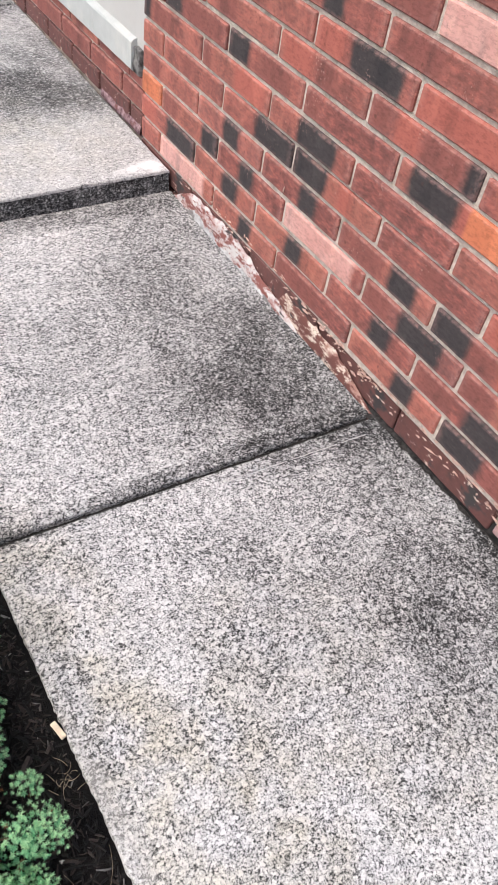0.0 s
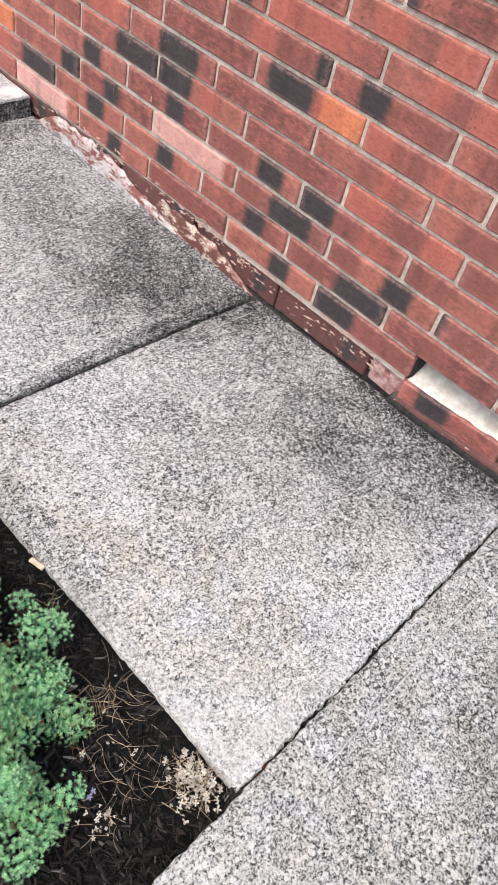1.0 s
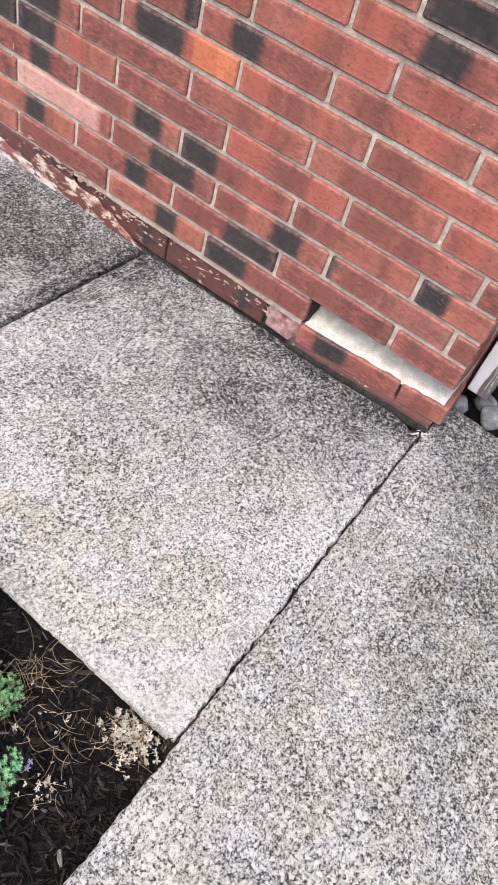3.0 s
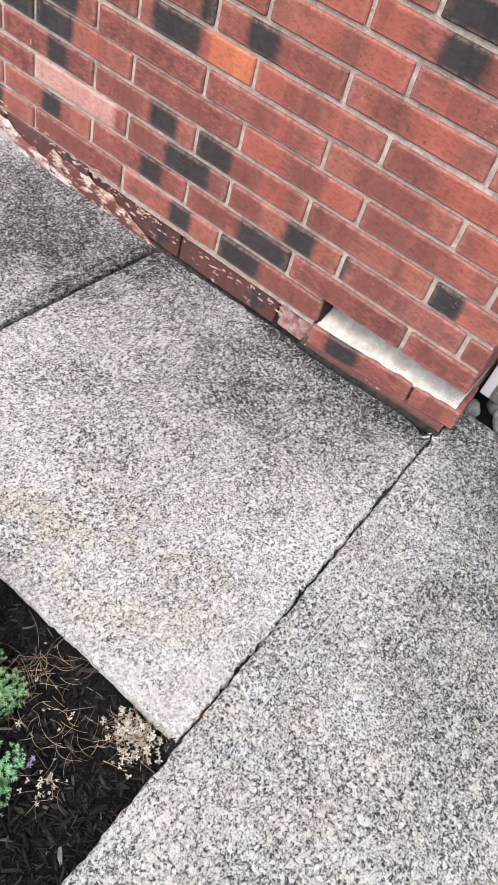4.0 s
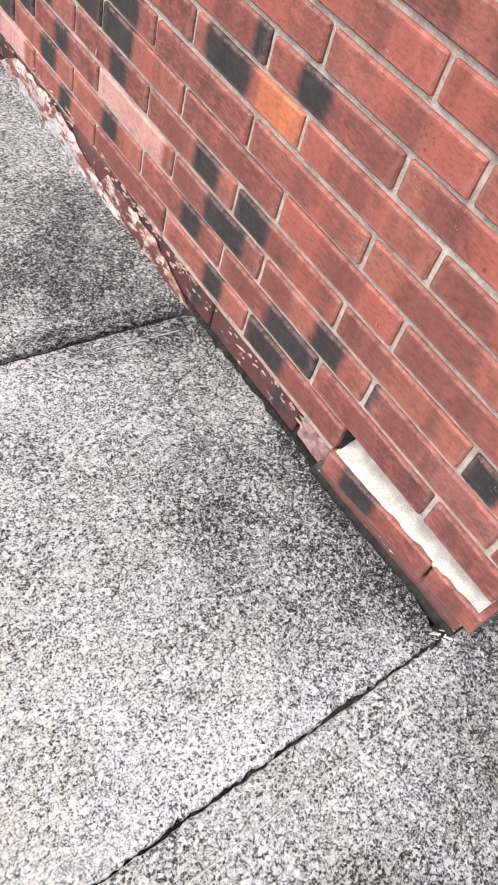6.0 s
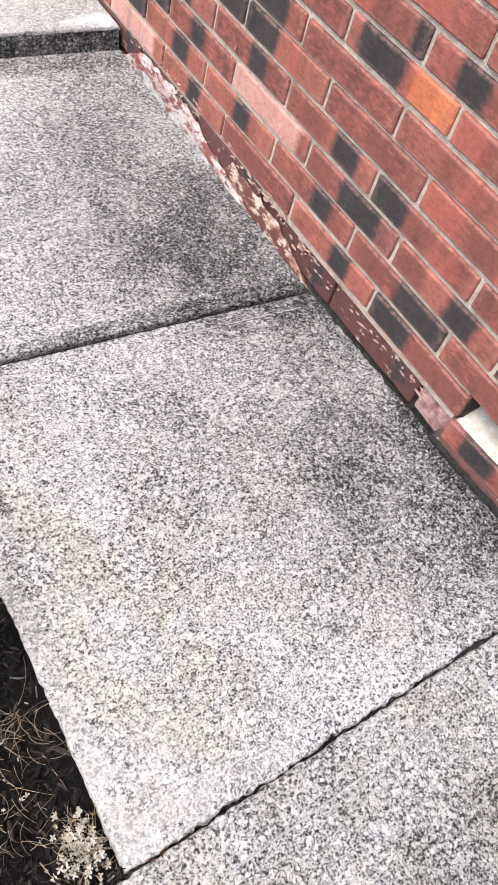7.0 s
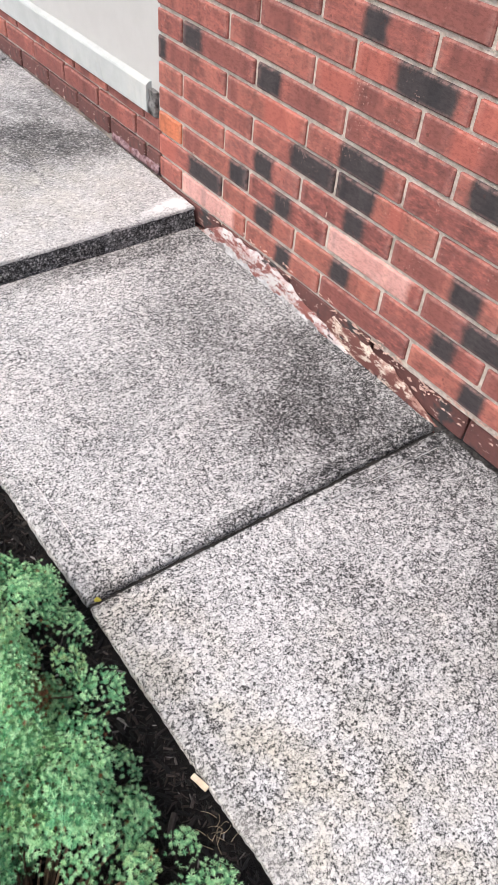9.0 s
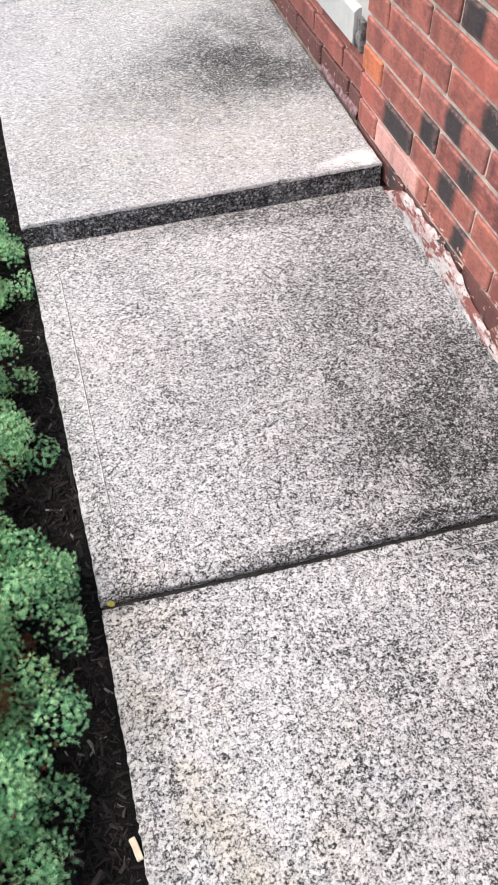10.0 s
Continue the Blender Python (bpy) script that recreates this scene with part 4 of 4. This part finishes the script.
def stalks(name, cx, cy, count, spread, length, flat, seed, label, category, petals=0, petal_r=0.007, petal_spread=0.05, lilac=False):
    """A tuft of dry bent stalks lying on the mulch, with pale petals."""
    th = thing(name, label, category)
    rg = np.random.RandomState(seed)
    vs, fs = [], []
    for i in range(count):
        a = rg.uniform(0, 6.283)
        p = Vector((cx + rg.normal(0, spread), cy + rg.normal(0, spread), 0))
        p.z = bed_z(p.x, p.y) + rg.uniform(0.004, 0.02)
        d = Vector((math.cos(a), math.sin(a), rg.uniform(0.0, flat)))
        L = length * rg.uniform(0.4, 1.3)
        w = rg.uniform(0.0003, 0.0006)
        turn = rg.normal(0, 0.10)
        n = 6
        for s in range(n + 1):
            q = p + d * (L * s / n)
            q.z = max(q.z - 0.5 * flat * L * (s / n) ** 2, bed_z(q.x, q.y) + 0.004)
            d = (Matrix.Rotation(turn, 3, "Z") @ d)
            side = Vector((-d.y, d.x, 0)).normalized() * w * (1 - 0.5 * s / n)
            vs += [q - side, q + side, q + Vector((0, 0, 2 * w))]
        o = len(vs) - 3 * (n + 1)
        for s in range(n):
            for j in range(3):
                fs.append((o + 3 * s + j, o + 3 * s + (j + 1) % 3, o + 3 * s + 3 + (j + 1) % 3, o + 3 * s + 3 + j))
    mesh_ob("straw", vs, fs, M_STRAW, th)["kind"] = "stuff"
    if petals:
        vs, fs = [], []
        for i in range(petals):
            x, y = cx + rg.normal(0, petal_spread), cy + rg.normal(0, petal_spread)
            if x > -0.872:
                x = -0.872 - abs(rg.normal(0, 0.02))
            if y < -0.85:
                y = -0.85 + abs(rg.normal(0, 0.02))
            m = Matrix.Translation((x, y, bed_z(x, y) + rg.uniform(0.008, 0.03))) @ Euler((rg.normal(0, 0.6), rg.normal(0, 0.6), rg.uniform(0, 6.3))).to_matrix().to_4x4()
            r = petal_r * rg.uniform(0.5, 1.3)
            o = len(vs)
            vs.append(m @ Vector((0, 0, -0.0015)))
            lobes = rg.randint(3, 6)
            for k in range(4 * lobes):
                b = 6.283 * k / (4 * lobes)
                rr = r * (0.28, 0.85, 1.15, 0.85)[k % 4] * rg.uniform(0.8, 1.15)
                vs.append(m @ Vector((rr * math.cos(b), rr * math.sin(b), rr * rg.uniform(-0.1, 0.45))))
            for k in range(4 * lobes):
                fs.append((o, o + 1 + k, o + 1 + (k + 1) % (4 * lobes)))
        mesh_ob("blossom", vs, fs, M_LILAC if lilac else M_PETAL, th, "lilac petals" if lilac else "pale dry petals")["kind"] = "stuff"
    return th


stalks("dry_weed", -0.888, -0.795, 120, 0.018, 0.030, 0.6, 21, "dried straw-coloured weed with pale petals at the slab corner", "weed", 150, 0.0047, 0.024)
stalks("dry_grass_tuft", -0.912, -0.612, 34, 0.022, 0.055, 0.35, 22, "withered straw-coloured grass lying on the mulch", "dry grass", 4, 0.004, 0.05)
stalks("dry_grass_tuft", -0.957, -0.655, 26, 0.030, 0.040, 0.3, 27, "rusty withered grass beside the juniper", "dry grass", 4, 0.004, 0.03)
stalks("dry_grass_tuft", -0.952, -0.725, 24, 0.022, 0.046, 0.3, 23, "withered grass stalks over dark bark mulch", "dry grass", 6, 0.004, 0.03)
stalks("dry_grass_tuft", -1.030, -0.750, 12, 0.012, 0.030, 0.3, 24, "thin withered stalks with tiny white petals on the mulch", "dry grass", 26, 0.0036, 0.012)
stalks("small_flower", -1.020, -0.712, 5, 0.008, 0.03, 0.4, 25, "tiny lilac flower on the dark mulch", "flower", 5, 0.0042, 0.003, True)
stalks("dry_grass_tuft", -0.885, -0.425, 16, 0.012, 0.020, 0.35, 26, "small dry tuft beside the slab edge", "dry grass")

# ---- juniper shrubs ----


def shrub(cx, cy, rx, ry, h, clumps, seed, label, dead=0.04, side=()):
    th = thing("juniper_shrub", label, "shrub", "junipers along the pavement")
    rg = np.random.RandomState(seed)
    z0 = bed_z(cx, cy) - 0.02
    tips, tip_n, tip_t = [], [], []
    centres = []
    sv, sf = [], []
    for c in range(int(clumps * 0.74)):
        a, e = rg.uniform(0, 6.283), math.acos(rg.uniform(-0.05, 1.0))
        d = np.array([math.sin(e) * math.cos(a), math.sin(e) * math.sin(a), math.cos(e)])
        k = rg.choice([0.62, 0.78, 0.92, 1.04]) + rg.uniform(-0.07, 0.07)
        wob = 1 + 0.18 * noise.noise(Vector((d[0] * 2 + seed, d[1] * 2, d[2] * 2)))
        p = np.array([cx + rx * d[0] * k * wob, cy + ry * d[1] * k * wob, z0 + 0.03 + h * d[2] * k * wob])
        if p[0] > -0.90:
            continue
        r = rg.uniform(0.024, 0.047)
        centres.append((p, r, d, rg.uniform(0.1, 0.95), rg.rand() < 3 * dead and k < 0.8, rg.rand() < 0.16))
        # a stem from the base to the clump
        b0, b1 = Vector((cx + 0.2 * rx * d[0], cy + 0.2 * ry * d[1], z0)), Vector(p)
        o = len(sv)
        for s in range(4):
            q = b0.lerp(b1, 0.27 * s) + Vector((0, 0, 0.02 * math.sin(s)))
            w = 0.0035 * (1 - 0.22 * s)
            for g in range(4):
                sv.append(q + Vector((w * math.cos(g * 1.571), w * math.sin(g * 1.571), 0)))
        for s in range(3):
            for g in range(4):
                sf.append((o + 4 * s + g, o + 4 * s + (g + 1) % 4, o + 4 * s + 4 + (g + 1) % 4, o + 4 * s + 4 + g))
    # a low side branch, if any
    for x, y, z in side:
        d = np.array([0.3, -0.5, 0.81])
        centres.append((np.array([x, y, z0 + z]), rg.uniform(0.028, 0.040), d, rg.uniform(0.2, 0.8), False, rg.rand() < 0.3))
    verts, faces, tint = [], [], []
    for p, r, d, tone, is_dead, lime in centres:
        n = int(205 * (r / 0.04) ** 2)
        for i in range(n):
            v = rg.normal(0, 1, 3)
            v /= np.linalg.norm(v)
            v = v + d * 0.6 + np.array([0, 0, 0.35])
            v /= np.linalg.norm(v)
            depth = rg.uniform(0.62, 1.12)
            q = p + v * r * depth * np.array([1, 1, 0.85])
            if q[2] < z0 + 0.01 or q[0] > -0.885:
                continue
            # shade put into the tint: inner needles darker, outer and upward ones paler
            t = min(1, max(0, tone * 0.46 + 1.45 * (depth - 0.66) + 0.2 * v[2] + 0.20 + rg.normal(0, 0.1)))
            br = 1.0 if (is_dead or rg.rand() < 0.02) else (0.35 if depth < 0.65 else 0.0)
            ye = 0.6 * rg.rand() if (lime and depth > 0.8) else 0.0
            ax = v + rg.normal(0, 0.25, 3)
            ax /= np.linalg.norm(ax)
            s1 = np.cross(ax, [0.3, 0.5, 0.81])
            s1 /= np.linalg.norm(s1)
            s2 = np.cross(ax, s1)
            k0 = rg.uniform(0, 6.28)
            size = rg.uniform(0.0040, 0.0066)
            for m in range(9):
                if m < 6:
                    b = k0 + 6.283 * m / 6
                    w = (s1 * math.cos(b) + s2 * math.sin(b)) * 0.9 + ax * rg.uniform(0.15, 0.5)
                    L, base = size, q
                else:
                    b = k0 + 0.5 + 6.283 * m / 3
                    w = (s1 * math.cos(b) + s2 * math.sin(b)) * 0.5 + ax * 0.9
                    L, base = size * 0.85, q + ax * size * 0.25
                sd = np.cross(w, ax if m < 6 else s1)
                sd = sd / (np.linalg.norm(sd) + 1e-6) * size * 0.13
                o = len(verts)
                mid = base + w * L * 0.45
                verts += [base, mid + sd, base + w * L, mid - sd]
                faces.append((o, o + 1, o + 2, o + 3))
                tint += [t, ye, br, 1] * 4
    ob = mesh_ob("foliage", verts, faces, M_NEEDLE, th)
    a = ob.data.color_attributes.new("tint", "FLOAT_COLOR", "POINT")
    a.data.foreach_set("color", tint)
    mesh_ob("branchwork", sv, sf, M_STEM, th, "brown woody stems")["kind"] = "stuff"
    return th


shrub(-1.155, -0.395, 0.22, 0.31, 0.15, 220, 31, "dense low blue-green juniper shrub at the bed's open corner", 0.03,
      ((-1.05, -0.53, 0.10), (-1.09, -0.56, 0.10), (-1.06, -0.59, 0.08), (-1.11, -0.61, 0.09), (-1.13, -0.57, 0.11), (-1.03, -0.56, 0.06), (-1.09, -0.64, 0.06)))
shrub(-1.13, -0.03, 0.21, 0.25, 0.16, 190, 32, "low spreading green juniper shrub with a brown dead patch", 0.09)
shrub(-1.11, 0.44, 0.20, 0.27, 0.14, 165, 33, "low green juniper shrub beside the pavement edge", 0.05)
shrub(-1.09, 0.85, 0.18, 0.25, 0.11, 125, 34, "small low juniper shrub beside the step", 0.06)
shrub(-1.44, -0.10, 0.18, 0.32, 0.15, 70, 35, "low green juniper shrub deeper in the bed", 0.04)
shrub(-1.42, 0.55, 0.18, 0.32, 0.15, 70, 36, "low green juniper shrub deeper in the bed", 0.04)
